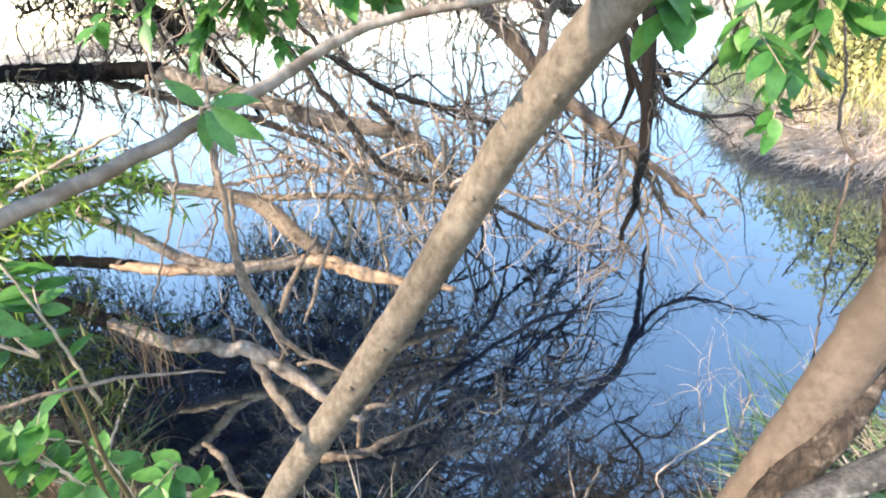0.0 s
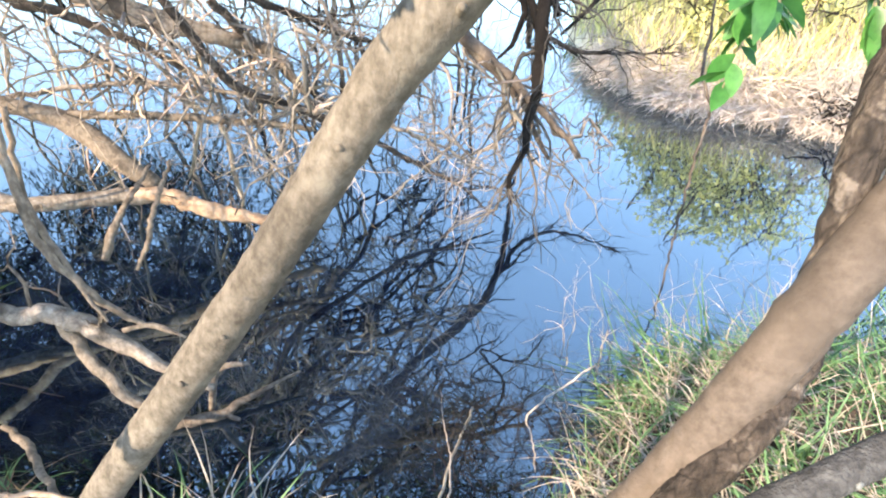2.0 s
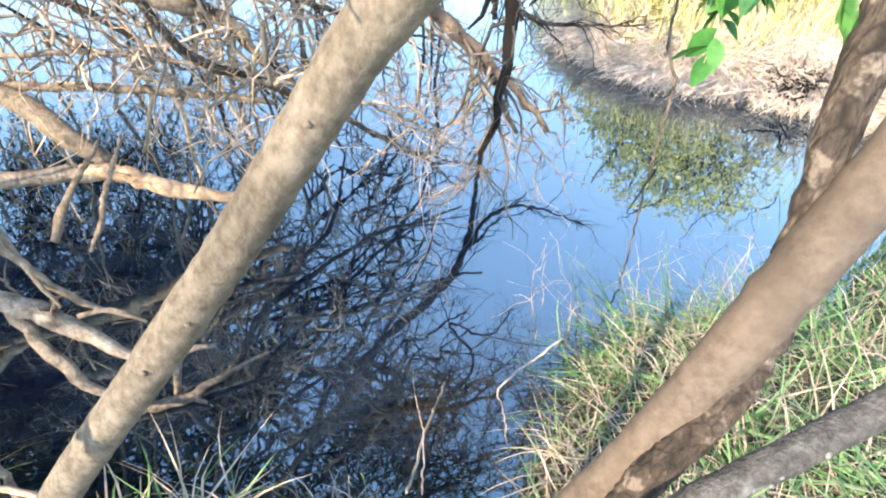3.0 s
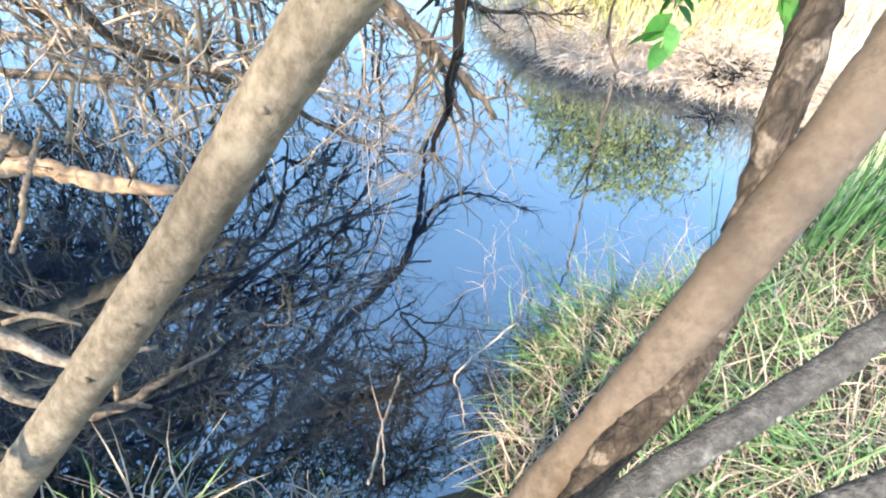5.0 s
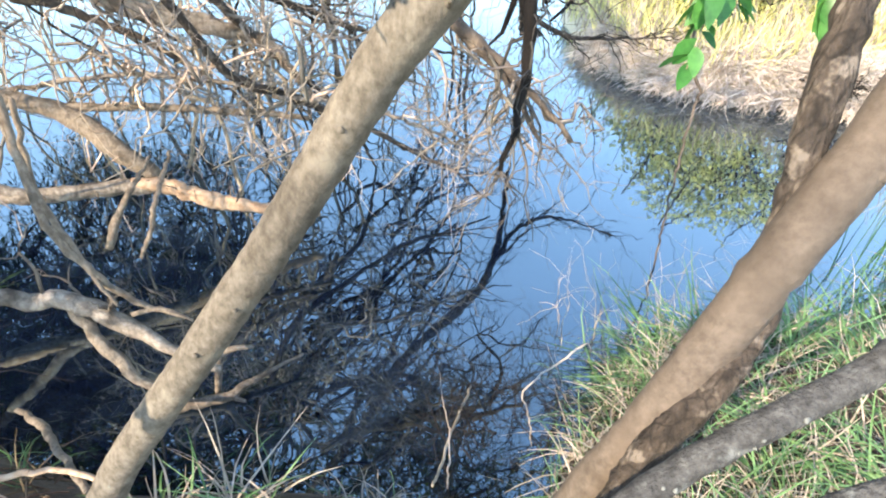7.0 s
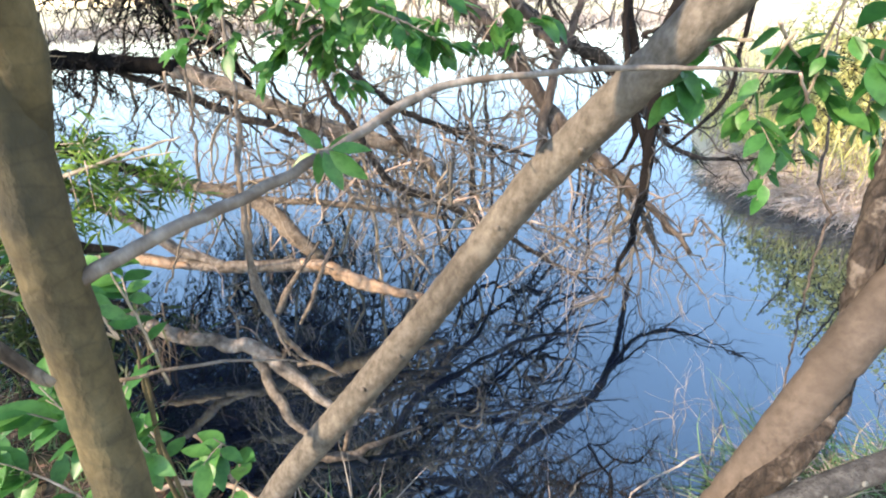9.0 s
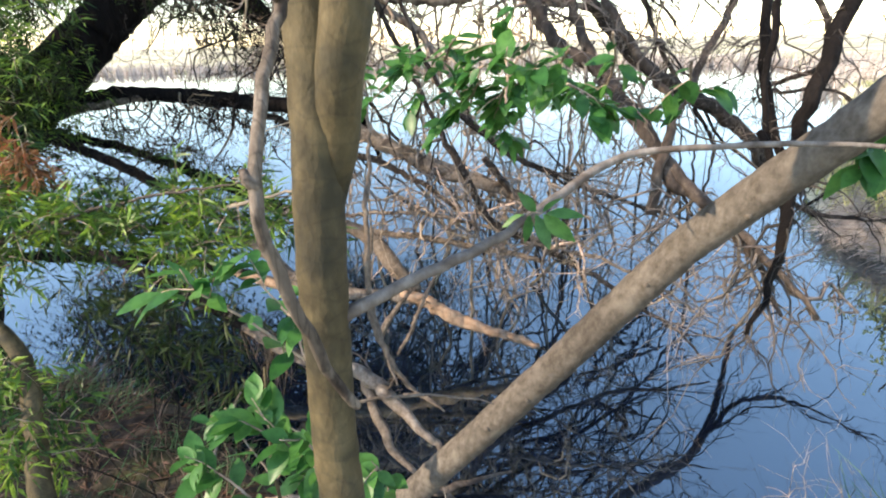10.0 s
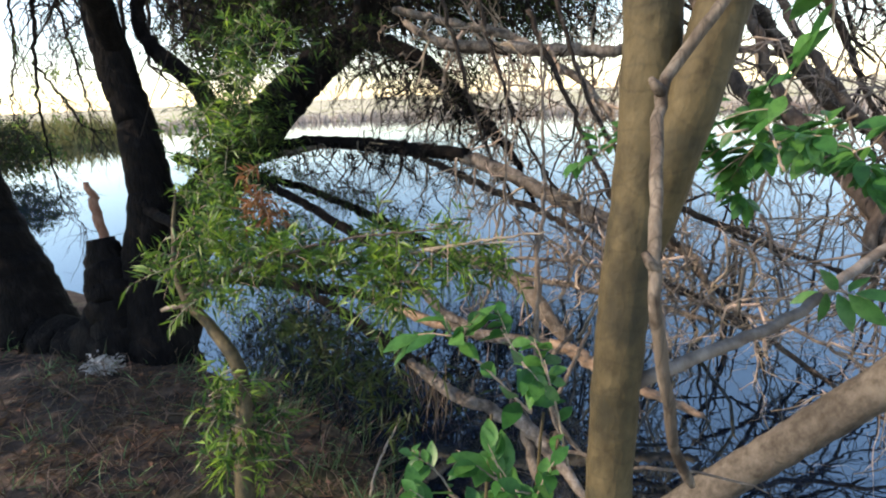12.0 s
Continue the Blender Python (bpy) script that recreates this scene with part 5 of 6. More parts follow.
for _ in range(12):
    sprig(tw, (rs.uniform(-2.4, -1.4), rs.uniform(1.5, 1.9), 0.15), (rs.normal(0, 0.4), rs.normal(0, 0.3), 1), rs.uniform(0.7, 1.4), 0.006, rs, 1, 0.02, 3)
part("shoot_mass", tw, TWIG_DARK, under, "thin shoots", kind="stuff")
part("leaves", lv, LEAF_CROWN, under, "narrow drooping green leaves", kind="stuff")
trunk_green = thing("willow_regrowth", (-4.1, 2.7, 1.6), "leafy green regrowth on the old shaded trunk", "shrub")
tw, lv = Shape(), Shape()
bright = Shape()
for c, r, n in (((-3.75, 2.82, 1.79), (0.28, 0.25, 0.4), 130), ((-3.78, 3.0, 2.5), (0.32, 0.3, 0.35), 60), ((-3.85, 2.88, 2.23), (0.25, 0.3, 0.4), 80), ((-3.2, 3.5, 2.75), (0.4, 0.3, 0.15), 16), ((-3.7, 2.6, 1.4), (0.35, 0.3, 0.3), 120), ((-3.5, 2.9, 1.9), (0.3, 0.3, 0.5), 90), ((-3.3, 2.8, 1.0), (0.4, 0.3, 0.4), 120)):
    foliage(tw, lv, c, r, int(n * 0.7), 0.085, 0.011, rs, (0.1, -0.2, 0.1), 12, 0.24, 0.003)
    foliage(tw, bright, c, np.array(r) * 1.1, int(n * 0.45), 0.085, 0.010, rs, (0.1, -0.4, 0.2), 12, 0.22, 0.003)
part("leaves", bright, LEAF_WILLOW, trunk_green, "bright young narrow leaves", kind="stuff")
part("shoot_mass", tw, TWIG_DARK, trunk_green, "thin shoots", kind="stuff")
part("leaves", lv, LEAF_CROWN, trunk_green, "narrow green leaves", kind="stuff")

# a dark bush on the distant shore, mirrored in the pond
shore_bush = thing("shore_bush", (-21.6, 8.2, 0.0), "dark dense bush at the distant water's edge", "bush")
tw, lv = Shape(), Shape()
for c, r, n in (((-21.6, 8.2, 1.3), (1.9, 1.5, 1.3), 420), ((-22.6, 7.2, 1.9), (1.6, 1.4, 1.6), 360), ((-20.3, 8.9, 0.8), (1.0, 0.8, 0.7), 130)):
    foliage(tw, lv, c, r, n, 0.16, 0.05, rs, (0.1, 0, 0.4), 12, 0.6, 0.010)
for i, (dx, dy) in enumerate(((-0.7, -0.6), (-0.2, 0.1), (0.4, 0.3), (0.9, 0.5))):
    limb("stem", [(-21.6 + dx * 0.4, 8.2 + dy * 0.4, -0.15, 0.05), (-21.6 + dx * 0.7, 8.2 + dy * 0.7, 0.7, 0.04), (-21.6 + dx, 8.2 + dy, 1.5, 0.02)], BARK_DARK, shore_bush, 7, 0.2, 0.02, 0.08, 180 + i)
part("twig_mass", tw, TWIG_DARK, shore_bush, kind="stuff")
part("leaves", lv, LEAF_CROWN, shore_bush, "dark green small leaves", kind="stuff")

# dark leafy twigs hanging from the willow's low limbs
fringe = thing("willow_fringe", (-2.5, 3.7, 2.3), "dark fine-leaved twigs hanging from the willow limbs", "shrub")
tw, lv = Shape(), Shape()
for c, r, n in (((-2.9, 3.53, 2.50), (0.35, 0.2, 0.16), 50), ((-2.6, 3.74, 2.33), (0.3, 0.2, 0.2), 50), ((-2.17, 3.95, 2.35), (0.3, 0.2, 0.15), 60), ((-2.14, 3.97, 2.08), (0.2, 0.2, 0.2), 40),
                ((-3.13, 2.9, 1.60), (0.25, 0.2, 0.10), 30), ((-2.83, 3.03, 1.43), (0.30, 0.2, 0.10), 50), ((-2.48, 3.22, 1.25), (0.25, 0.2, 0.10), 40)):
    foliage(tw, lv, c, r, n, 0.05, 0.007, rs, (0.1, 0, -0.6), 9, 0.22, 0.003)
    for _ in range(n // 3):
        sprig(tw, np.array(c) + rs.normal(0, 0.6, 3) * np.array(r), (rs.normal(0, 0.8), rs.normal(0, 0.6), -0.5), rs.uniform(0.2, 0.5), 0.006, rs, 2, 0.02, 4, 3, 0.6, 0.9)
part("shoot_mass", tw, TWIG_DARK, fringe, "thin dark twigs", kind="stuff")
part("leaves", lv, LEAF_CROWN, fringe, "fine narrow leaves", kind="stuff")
# dead grass caught on the low branch
caught = Shape()
for _ in range(80):
    u = rs.uniform()
    p = np.array((-1.53, 1.74, 0.90)) * (1 - u) + np.array((-1.24, 1.62, 0.80)) * u + rs.normal(0, 0.03, 3)
    blade(caught, p, (rs.normal(0.15, 0.4), rs.normal(-0.1, 0.3), -1), rs.uniform(0.10, 0.30), 0.005, rs, 0.8)
ob = part("caught_grass", caught, STALK_BROWN)
tagged(ob, "bundle of dead grass hanging from the low branch", "grass", kind="stuff")

# ---- broad leaves close to the camera ----
LEAVES = [leaf_mesh("leaf", 0.070, 0.034, LEAF, 0.10, 0.2), leaf_mesh("leaf", 0.058, 0.031, LEAF, 0.25, 0.3), leaf_mesh("leaf", 0.046, 0.026, LEAF, 0.05, 0.35)]


def leafy_branch(pts, count, spread, rs, parent=None, label="", size=1.0, tip=True, hang=0.3):
    """A thin shoot with broad leaves set along it, each leaf an object of its own."""
    if parent is None:
        parent = thing("leafy_shoot", pts[0][:3], label, "shoot", "broad-leaved shoots")
    sh = Shape()
    q = tube(sh, pts, 5, 0.01, 0.0005, 0, 3)
    bearers = [part("stem", sh, TWIG_TAN, parent)]
    rows = [q]
    for j in range(max(1, count // 4)):
        k = rs.randint(len(q) // 4, len(q) - 1)
        w = Vector(q[k + 1, :3] - q[k, :3]).normalized() + Vector(rs.normal(0, 0.9, 3))
        w.normalize()
        L = rs.uniform(0.05, 0.11) * size
        b0, b1, b2 = Vector(q[k, :3]), Vector(q[k, :3]) + w * L * 0.5, Vector(q[k, :3]) + w * L + Vector((0, 0, -0.15 * L))
        sh2 = Shape()
        rows.append(tube(sh2, [(*b0, 0.0012), (*b1, 0.001), (*b2, 0.0007)], 4, 0.008, 0, 0, 1))
        bearers.append(part("twig", sh2, TWIG_TAN, parent))
    total = int(count * 2.4)
    for i in range(total):
        q = rows[i % len(rows)]
        u = ((i * 0.618) % 1.0)
        k = min(len(q) - 2, int((0.15 + 0.85 * u) * (len(q) - 1)))
        p = Vector(q[k, :3])
        t = Vector(q[k + 1, :3] - q[k, :3]).normalized()
        side = t.cross(Vector((0, 0, 1))).normalized() * (1 if i % 2 else -1)
        w = (t * rs.uniform(0.3, 0.9) + side * rs.uniform(0.5, 1.1) + Vector((0, 0, rs.uniform(-hang - 0.4, 0.35 - hang))) + Vector(rs.normal(0, spread, 3))).normalized()
        up = Vector((rs.normal(0, 0.35), rs.normal(0, 0.35) - 0.2, 1))
        y = up.cross(w).normalized()
        m = Matrix((w, y, w.cross(y))).transposed().to_4x4()
        ob = new("leaf", LEAVES[rs.randint(3)])
        ob.parent = bearers[i % len(rows)]
        ob.matrix_local = Matrix.Translation(p) @ m @ Matrix.Scale(size * rs.uniform(0.7, 1.2), 4)
    return parent


rs = np.random.RandomState(41)
LAB = "fresh green shoot with broad pointed leaves"
side_leaves = [
    ([(-0.26, 0.74, 2.0, 0.002), (-0.30, 0.84, 1.95, 0.002), (-0.36, 0.90, 1.90, 0.001)], 12, 0.95, 0.3),
    ([(-0.22, 0.76, 1.99, 0.002), (-0.24, 0.84, 1.93, 0.002), (-0.22, 0.90, 1.86, 0.001)], 11, 0.9, 0.3),
    ([(-0.36, 0.78, 2.04, 0.002), (-0.45, 0.86, 1.99, 0.002), (-0.52, 0.90, 1.94, 0.001)], 10, 0.9, 0.2),
    ([(-0.20, 0.55, 1.98, 0.002), (-0.22, 0.72, 2.03, 0.002), (-0.30, 0.86, 2.02, 0.001)], 14, 0.95, 0.1),
    ([(-0.22, 0.72, 2.03, 0.002), (-0.20, 0.80, 1.99, 0.002), (-0.28, 0.88, 1.92, 0.001)], 14, 0.95, 0.3),
    ([(-0.12, 0.6, 2.0, 0.002), (-0.08, 0.76, 1.97, 0.0015), (-0.02, 0.87, 1.92, 0.001)], 13, 0.95, 0.3),
    ([(-0.20, 0.80, 2.03, 0.002), (-0.12, 0.90, 1.98, 0.002), (-0.10, 0.95, 1.90, 0.001)], 11, 0.9, 0.4),
    ([(-0.30, 0.70, 2.06, 0.002), (-0.34, 0.80, 2.02, 0.002), (-0.40, 0.86, 1.97, 0.001)], 10, 0.9, 0.2),
    ([(-0.20, 0.46, 2.30, 0.002), (-0.18, 0.53, 2.24, 0.0015), (-0.17, 0.56, 2.20, 0.001)], 7, 0.85, 0.3),
    ([(-0.18, 0.56, 2.22, 0.002), (-0.20, 0.62, 2.14, 0.0015), (-0.21, 0.64, 2.09, 0.001)], 5, 0.7, 0.3),
]
for i, (pts, n, size, hang) in enumerate(side_leaves):
    if i not in (8, 9):
        pts, size, n = [(x, y, z + 0.055, r) for x, y, z, r in pts], size * 0.76, int(n * 1.7)
    leafy_branch(pts, n, 0.25, rs, None, LAB, size, hang=hang)
right_leaves = [
    ([(0.36, 0.64, 2.06, 0.003), (0.42, 0.70, 2.02, 0.002), (0.48, 0.74, 1.99, 0.001)], 12, 1.0, 0.2),
    ([(0.50, 0.64, 2.08, 0.003), (0.55, 0.70, 1.98, 0.002), (0.60, 0.76, 1.88, 0.001)], 12, 0.9, 0.3),
    ([(0.36, 0.60, 2.05, 0.003), (0.36, 0.66, 1.98, 0.002), (0.36, 0.70, 1.92, 0.001)], 9, 0.8, 0.3),
    ([(0.42, 0.58, 2.16, 0.003), (0.46, 0.70, 2.02, 0.002), (0.53, 0.82, 1.93, 0.001)], 12, 0.95, 0.3),
    ([(0.46, 0.68, 2.04, 0.002), (0.47, 0.72, 1.93, 0.002), (0.50, 0.76, 1.83, 0.001)], 12, 0.62, 0.3),
    ([(0.32, 0.62, 2.04, 0.003), (0.30, 0.70, 2.03, 0.002), (0.27, 0.78, 1.98, 0.001)], 10, 0.95, 0.2),
    ([(0.45, 0.60, 2.10, 0.003), (0.60, 0.72, 2.02, 0.002), (0.72, 0.80, 1.96, 0.001)], 11, 0.95, 0.3),
    ([(0.38, 0.60, 2.0, 0.002), (0.44, 0.66, 1.93, 0.002), (0.42, 0.70, 1.84, 0.001)], 10, 0.65, 0.4),
]
for pts, n, size, hang in right_leaves:
    pts = [(x + 0.05, y, z - 0.035, r) for x, y, z, r in pts]
    leafy_branch(pts, n, 0.25, rs, None, LAB, size, hang=hang)
left_leaves = [
    ([(-0.52, 0.50, 1.62, 0.0025), (-0.58, 0.45, 1.72, 0.002), (-0.61, 0.39, 1.80, 0.0015), (-0.61, 0.37, 1.84, 0.001)], 11, 0.9, 0.1),
    ([(-0.52, 0.50, 1.62, 0.0025), (-0.52, 0.47, 1.72, 0.002), (-0.55, 0.44, 1.80, 0.001)], 9, 0.8, 0.3),
    ([(-0.45, 0.48, 1.55, 0.0025), (-0.48, 0.50, 1.66, 0.002), (-0.52, 0.52, 1.75, 0.001)], 9, 0.8, 0.4),
    ([(-0.46, 0.42, 1.45, 0.0025), (-0.52, 0.39, 1.55, 0.002), (-0.58, 0.37, 1.60, 0.001)], 12, 0.9, 0.2),
    ([(-0.46, 0.42, 1.45, 0.0025), (-0.48, 0.40, 1.54, 0.002), (-0.50, 0.36, 1.58, 0.001)], 10, 0.8, 0.3),
    ([(-0.50, 0.50, 1.25, 0.0025), (-0.56, 0.54, 1.40, 0.002), (-0.60, 0.50, 1.48, 0.001)], 11, 0.9, 0.2),
    ([(-0.58, 0.45, 1.25, 0.0025), (-0.66, 0.44, 1.38, 0.002), (-0.72, 0.42, 1.44, 0.001)], 11, 0.9, 0.2),
    ([(-0.62, 0.55, 1.2, 0.0025), (-0.75, 0.6, 1.32, 0.002), (-0.84, 0.62, 1.36, 0.001)], 10, 0.9, 0.2),
    ([(-0.45, 0.48, 1.2, 0.0025), (-0.40, 0.52, 1.34, 0.002), (-0.42, 0.5, 1.42, 0.001)], 8, 0.8, 0.2),
]
elder = thing("broadleaf_bush", (-0.5, 0.5, 0.48), "young bush with bright green broad leaves by the trunk", "bush")
for x, y in ((-0.50, 0.50), (-0.46, 0.44), (-0.58, 0.46)):
    limb("stem", [(x * 0.98, y, 0.46, 0.006), (x, y + 0.02, 0.9, 0.005), (x - 0.01, y, 1.3, 0.004), (x, y + 0.01, 1.62, 0.0025)], BARK_OLIVE, elder, 6, 0.05, 0.002, 0.05, 140)
for pts, n, size, hang in left_leaves:
    leafy_branch(pts, n, 0.22, rs, elder, "", size, hang=hang)
rs = np.random.RandomState(43)
far_leaves = [
    ([(-0.12, 0.62, 2.10, 0.002), (-0.14, 0.76, 2.06, 0.002), (-0.18, 0.90, 2.00, 0.001)], 16, 0.72, 0.3),
    ([(-0.06, 0.66, 2.12, 0.002), (-0.04, 0.80, 2.07, 0.002), (-0.05, 0.92, 2.00, 0.001)], 14, 0.70, 0.3),
    ([(0.05, 0.66, 2.08, 0.002), (0.08, 0.78, 2.03, 0.002), (0.10, 0.90, 1.97, 0.001)], 13, 0.75, 0.3),
    ([(-0.24, 0.66, 2.08, 0.002), (-0.30, 0.80, 2.05, 0.002), (-0.36, 0.92, 2.00, 0.001)], 12, 0.65, 0.3),
]
for pts, n, size, hang in far_leaves:
    leafy_branch(pts, n, 0.35, rs, None, LAB, size, hang=hang)
# a short shoot with seven large hanging leaves on the side branch
spray = thing("leafy_shoot", (-0.160, 0.432, 1.918), LAB, "shoot", "broad-leaved shoots")
sh = Shape()
tube(sh, [(-0.162, 0.430, 1.914, 0.002), (-0.155, 0.422, 1.924, 0.0015), (-0.143, 0.412, 1.926, 0.001)], 5, 0.01, 0, 0, 2)
spray_stem = part("stem", sh, TWIG_TAN, spray)
for w, at, size in (((0.95, -0.1, 0.05), (-0.138, 0.405, 1.928), 0.85), ((0.75, -0.1, -0.62), (-0.142, 0.411, 1.925), 1.0), ((0.42, -0.25, -0.85), (-0.150, 0.418, 1.922), 0.9),
                    ((-0.05, -0.2, -0.9), (-0.158, 0.426, 1.919), 0.7), ((-0.8, -0.15, -0.4), (-0.162, 0.430, 1.917), 0.65), ((-0.45, -0.3, 0.6), (-0.150, 0.418, 1.925), 0.7), ((0.5, 0.6, 0.35), (-0.142, 0.411, 1.927), 0.7)):
    w = Vector(w).normalized()
    y = Vector((rs.normal(0, 0.45), -0.6 + rs.normal(0, 0.3), 0.8)).cross(w).normalized()
    ob = new("leaf", LEAVES[0])
    ob.parent = spray_stem
    ob.matrix_local = Matrix.Translation(at) @ Matrix((w, y, w.cross(y))).transposed().to_4x4() @ Matrix.Diagonal((size * 0.72, size * 0.58, size * 0.72, 1))

# ---- grass on the banks ----
def meadow(green, dry, area, count, length, width, share, rs, lean=(0, 0, 1), bend=0.5, edge=0.0):
    """Blades rooted on the ground within a rectangle, in tufts; share: the part that is green."""
    x0, y0, x1, y1 = area
    done = 0
    while done < count:
        cx, cy = rs.uniform(x0, x1), rs.uniform(y0, y1)
        if ground_at(cx, cy) < (0.0 if edge == 0 else -0.08):
            done += 1
            continue
        wet = rs.uniform() < share
        for _ in range(rs.randint(6, 16)):
            x, y = cx + rs.normal(0, 0.035), cy + rs.normal(0, 0.035)
            w = np.array(lean) + rs.normal(0, 0.45, 3)
            w[2] = abs(w[2]) + 0.2
            blade(green if wet != (rs.uniform() < 0.2) else dry, (x, y, ground_at(x, y) - 0.01), w, length * rs.uniform(0.5, 1.3), width * rs.uniform(0.6, 1.3), rs, bend)
        done += 8


rs = np.random.RandomState(51)
g, d = Shape(), Shape()
meadow(g, d, (0.62, 0.25, 1.5, 1.62), 1500, 0.34, 0.006, 0.26, rs, (0.0, 0.1, 0.6), 2.2)
meadow(g, d, (1.2, 0.0, 3.4, 2.0), 2700, 0.38, 0.007, 0.26, rs, (0.0, 0.1, 0.7), 2.0)
meadow(g, d, (0.80, 1.0, 2.3, 1.72), 600, 0.30, 0.006, 0.45, rs, (-0.2, 0.4, 0.5), 2.0, -0.05)
for cx, cy, n in ((1.32, 1.52, 60), (1.50, 1.50, 60), (1.18, 1.38, 40), (1.75, 1.30, 70), (1.45, 0.95, 80), (2.0, 1.1, 70), (1.2, 0.7, 60), (1.6, 0.6, 70), (2.3, 1.3, 60)):
    for _ in range(n):
        x, y = cx + rs.normal(0, 0.06), cy + rs.normal(0, 0.05)
        blade(g, (x, y, ground_at(x, y) - 0.01), (rs.normal(-0.3, 0.5), rs.normal(0.2, 0.5), 0.8), rs.uniform(0.3, 0.6), rs.uniform(0.007, 0.012), rs, 1.8)
part("grass", g, GRASS)
tagged(bpy.data.objects["grass"], "green grass blades on the bank beside the stems", "grass", kind="stuff")
ob = part("dry_grass", d, STRAW)
tagged(ob, "bleached dry grass tangled on the bank", "grass", kind="stuff")
g, d = Shape(), Shape()
for _ in range(260):
    x, y = 3.2 + rs.normal(0, 0.28), 1.6 + rs.normal(0, 0.2)
    blade(g, (x, y, ground_at(x, y)), (rs.normal(0.1, 0.15), rs.normal(0, 0.15), 1), rs.uniform(0.6, 1.1), 0.010, rs, 0.25)
ob = part("rush_clump", g, RUSH)
tagged(ob, "tall dark green rush clump on the bank", "rushes", kind="stuff")
tuft = Shape()
tuft_g = Shape()
for cx, cy, cz, n, L in ((-0.40, 1.00, 0.46, 46, 0.34), (-0.33, 1.03, 0.44, 26, 0.28), (-0.10, 1.12, 0.34, 18, 0.16), (0.02, 1.08, 0.40, 18, 0.16), (0.10, 1.05, 0.42, 26, 0.16), (0.66, 0.86, 0.42, 24, 0.22), (-0.62, 1.1, 0.44, 18, 0.2)):
    for _ in range(n):
        x, y = cx + rs.normal(0, 0.03), cy + rs.normal(0, 0.025)
        w = (rs.normal(0.1, 0.45), rs.normal(0.1, 0.4), 1)
        blade(tuft if rs.uniform() < 0.75 else tuft_g, (x, y, ground_at(x, y) - 0.02), w, L * rs.uniform(0.6, 1.3), 0.008, rs, 1.7)
ob = part("grass_tufts", tuft, STRAW)
tagged(ob, "straw-coloured grass tufts at the bank edge", "grass", kind="stuff")
ob = part("grass_tufts", tuft_g, GRASS)
tagged(ob, "small green grass tufts at the bank edge", "grass", kind="stuff")

# ---- litter and grass on the shady bank ----
g, d = Shape(), Shape()
meadow(g, d, (-5.5, 0.2, -1.2, 2.3), 1500, 0.20, 0.006, 0.30, rs, (0.1, 0.1, 0.5), 0.9)
meadow(g, d, (-3.2, 1.6, -1.5, 2.2), 320, 0.30, 0.005, 0.1, rs, (0.3, 0.5, 0.4), 0.9)
meadow(g, d, (-2.0, 0.5, -1.0, 1.5), 200, 0.24, 0.006, 0.4, rs, (0.1, 0.1, 0.8), 0.7)
ob = part("bank_grass", g, GRASS)
tagged(ob, "sparse grass on the shady muddy bank", "grass", kind="stuff")
ob = part("bank_straw", d, STALK_BROWN)
tagged(ob, "brown dead grass and stalks on the muddy bank", "grass", kind="stuff")
litter = Shape()
for _ in range(2600):
    x, y = rs.uniform(-6, -0.9), rs.uniform(-0.3, 2.3)
    z = ground_at(x, y)
    if z < 0.05:
        continue
    if rs.uniform() < 0.3:
        a = rs.uniform(0, 6.28)
        L = rs.uniform(0.05, 0.3)
        dx, dy = math.cos(a) * L / 5, math.sin(a) * L / 5
        litter.pend.append(np.array([(x + dx * i, y + dy * i, ground_at(x + dx * i, y + dy * i) + 0.006, 0.003) for i in range(6)]))
    else:
        thin_leaf(litter, (x, y, z + 0.01), (rs.normal(), rs.normal(), 0.15), 0.05, 0.018, rs)
tangle = Shape()
trs = np.random.RandomState(47)
for _ in range(420):
    x, y = trs.uniform(-4.4, -1.3), trs.uniform(-0.2, 1.75)
    z = ground_at(x, y)
    if z < 0.03:
        continue
    a, turn, L = trs.uniform(0, 6.28), trs.normal(0, 0.45), trs.uniform(0.12, 0.5)
    lift, row = trs.uniform(0.02, 0.16), []
    for i in range(8):
        row.append((x, y, max(ground_at(x, y), 0) + 0.004 + lift * math.sin(math.pi * i / 7.0), trs.uniform(0.8, 1.0) * 0.0028 * (1 - 0.08 * i)))
        x, y, a = x + math.cos(a) * L / 7, y + math.sin(a) * L / 7, a + turn + trs.normal(0, 0.25)
    tangle.pend.append(np.array(row))
ob = part("dry_tangle", tangle, STALK_BROWN)
tagged(ob, "tangled dry stalks and rootlets lying on the mud", "dry stalks", kind="stuff")
ob = part("leaf_litter", litter, LEAF_DRY)
tagged(ob, "brown fallen leaves and twigs on the mud", "leaf litter", kind="stuff")
fluff = Shape()
for _ in range(500):
    w = rs.normal(0, 1, 3)
    w[2] = abs(w[2])
    blade(fluff, (-4.2 + rs.normal(0, 0.05), 1.68 + rs.normal(0, 0.045), ground_at(-4.2, 1.68) + abs(rs.normal(0, 0.035))), w * np.array((1, 1, 0.5)), 0.05, 0.014, rs, 1.2)
ob = part("feathers", fluff, FEATHER)
tagged(ob, "small heap of white feathers on the mud", "feathers", kind="stuff")
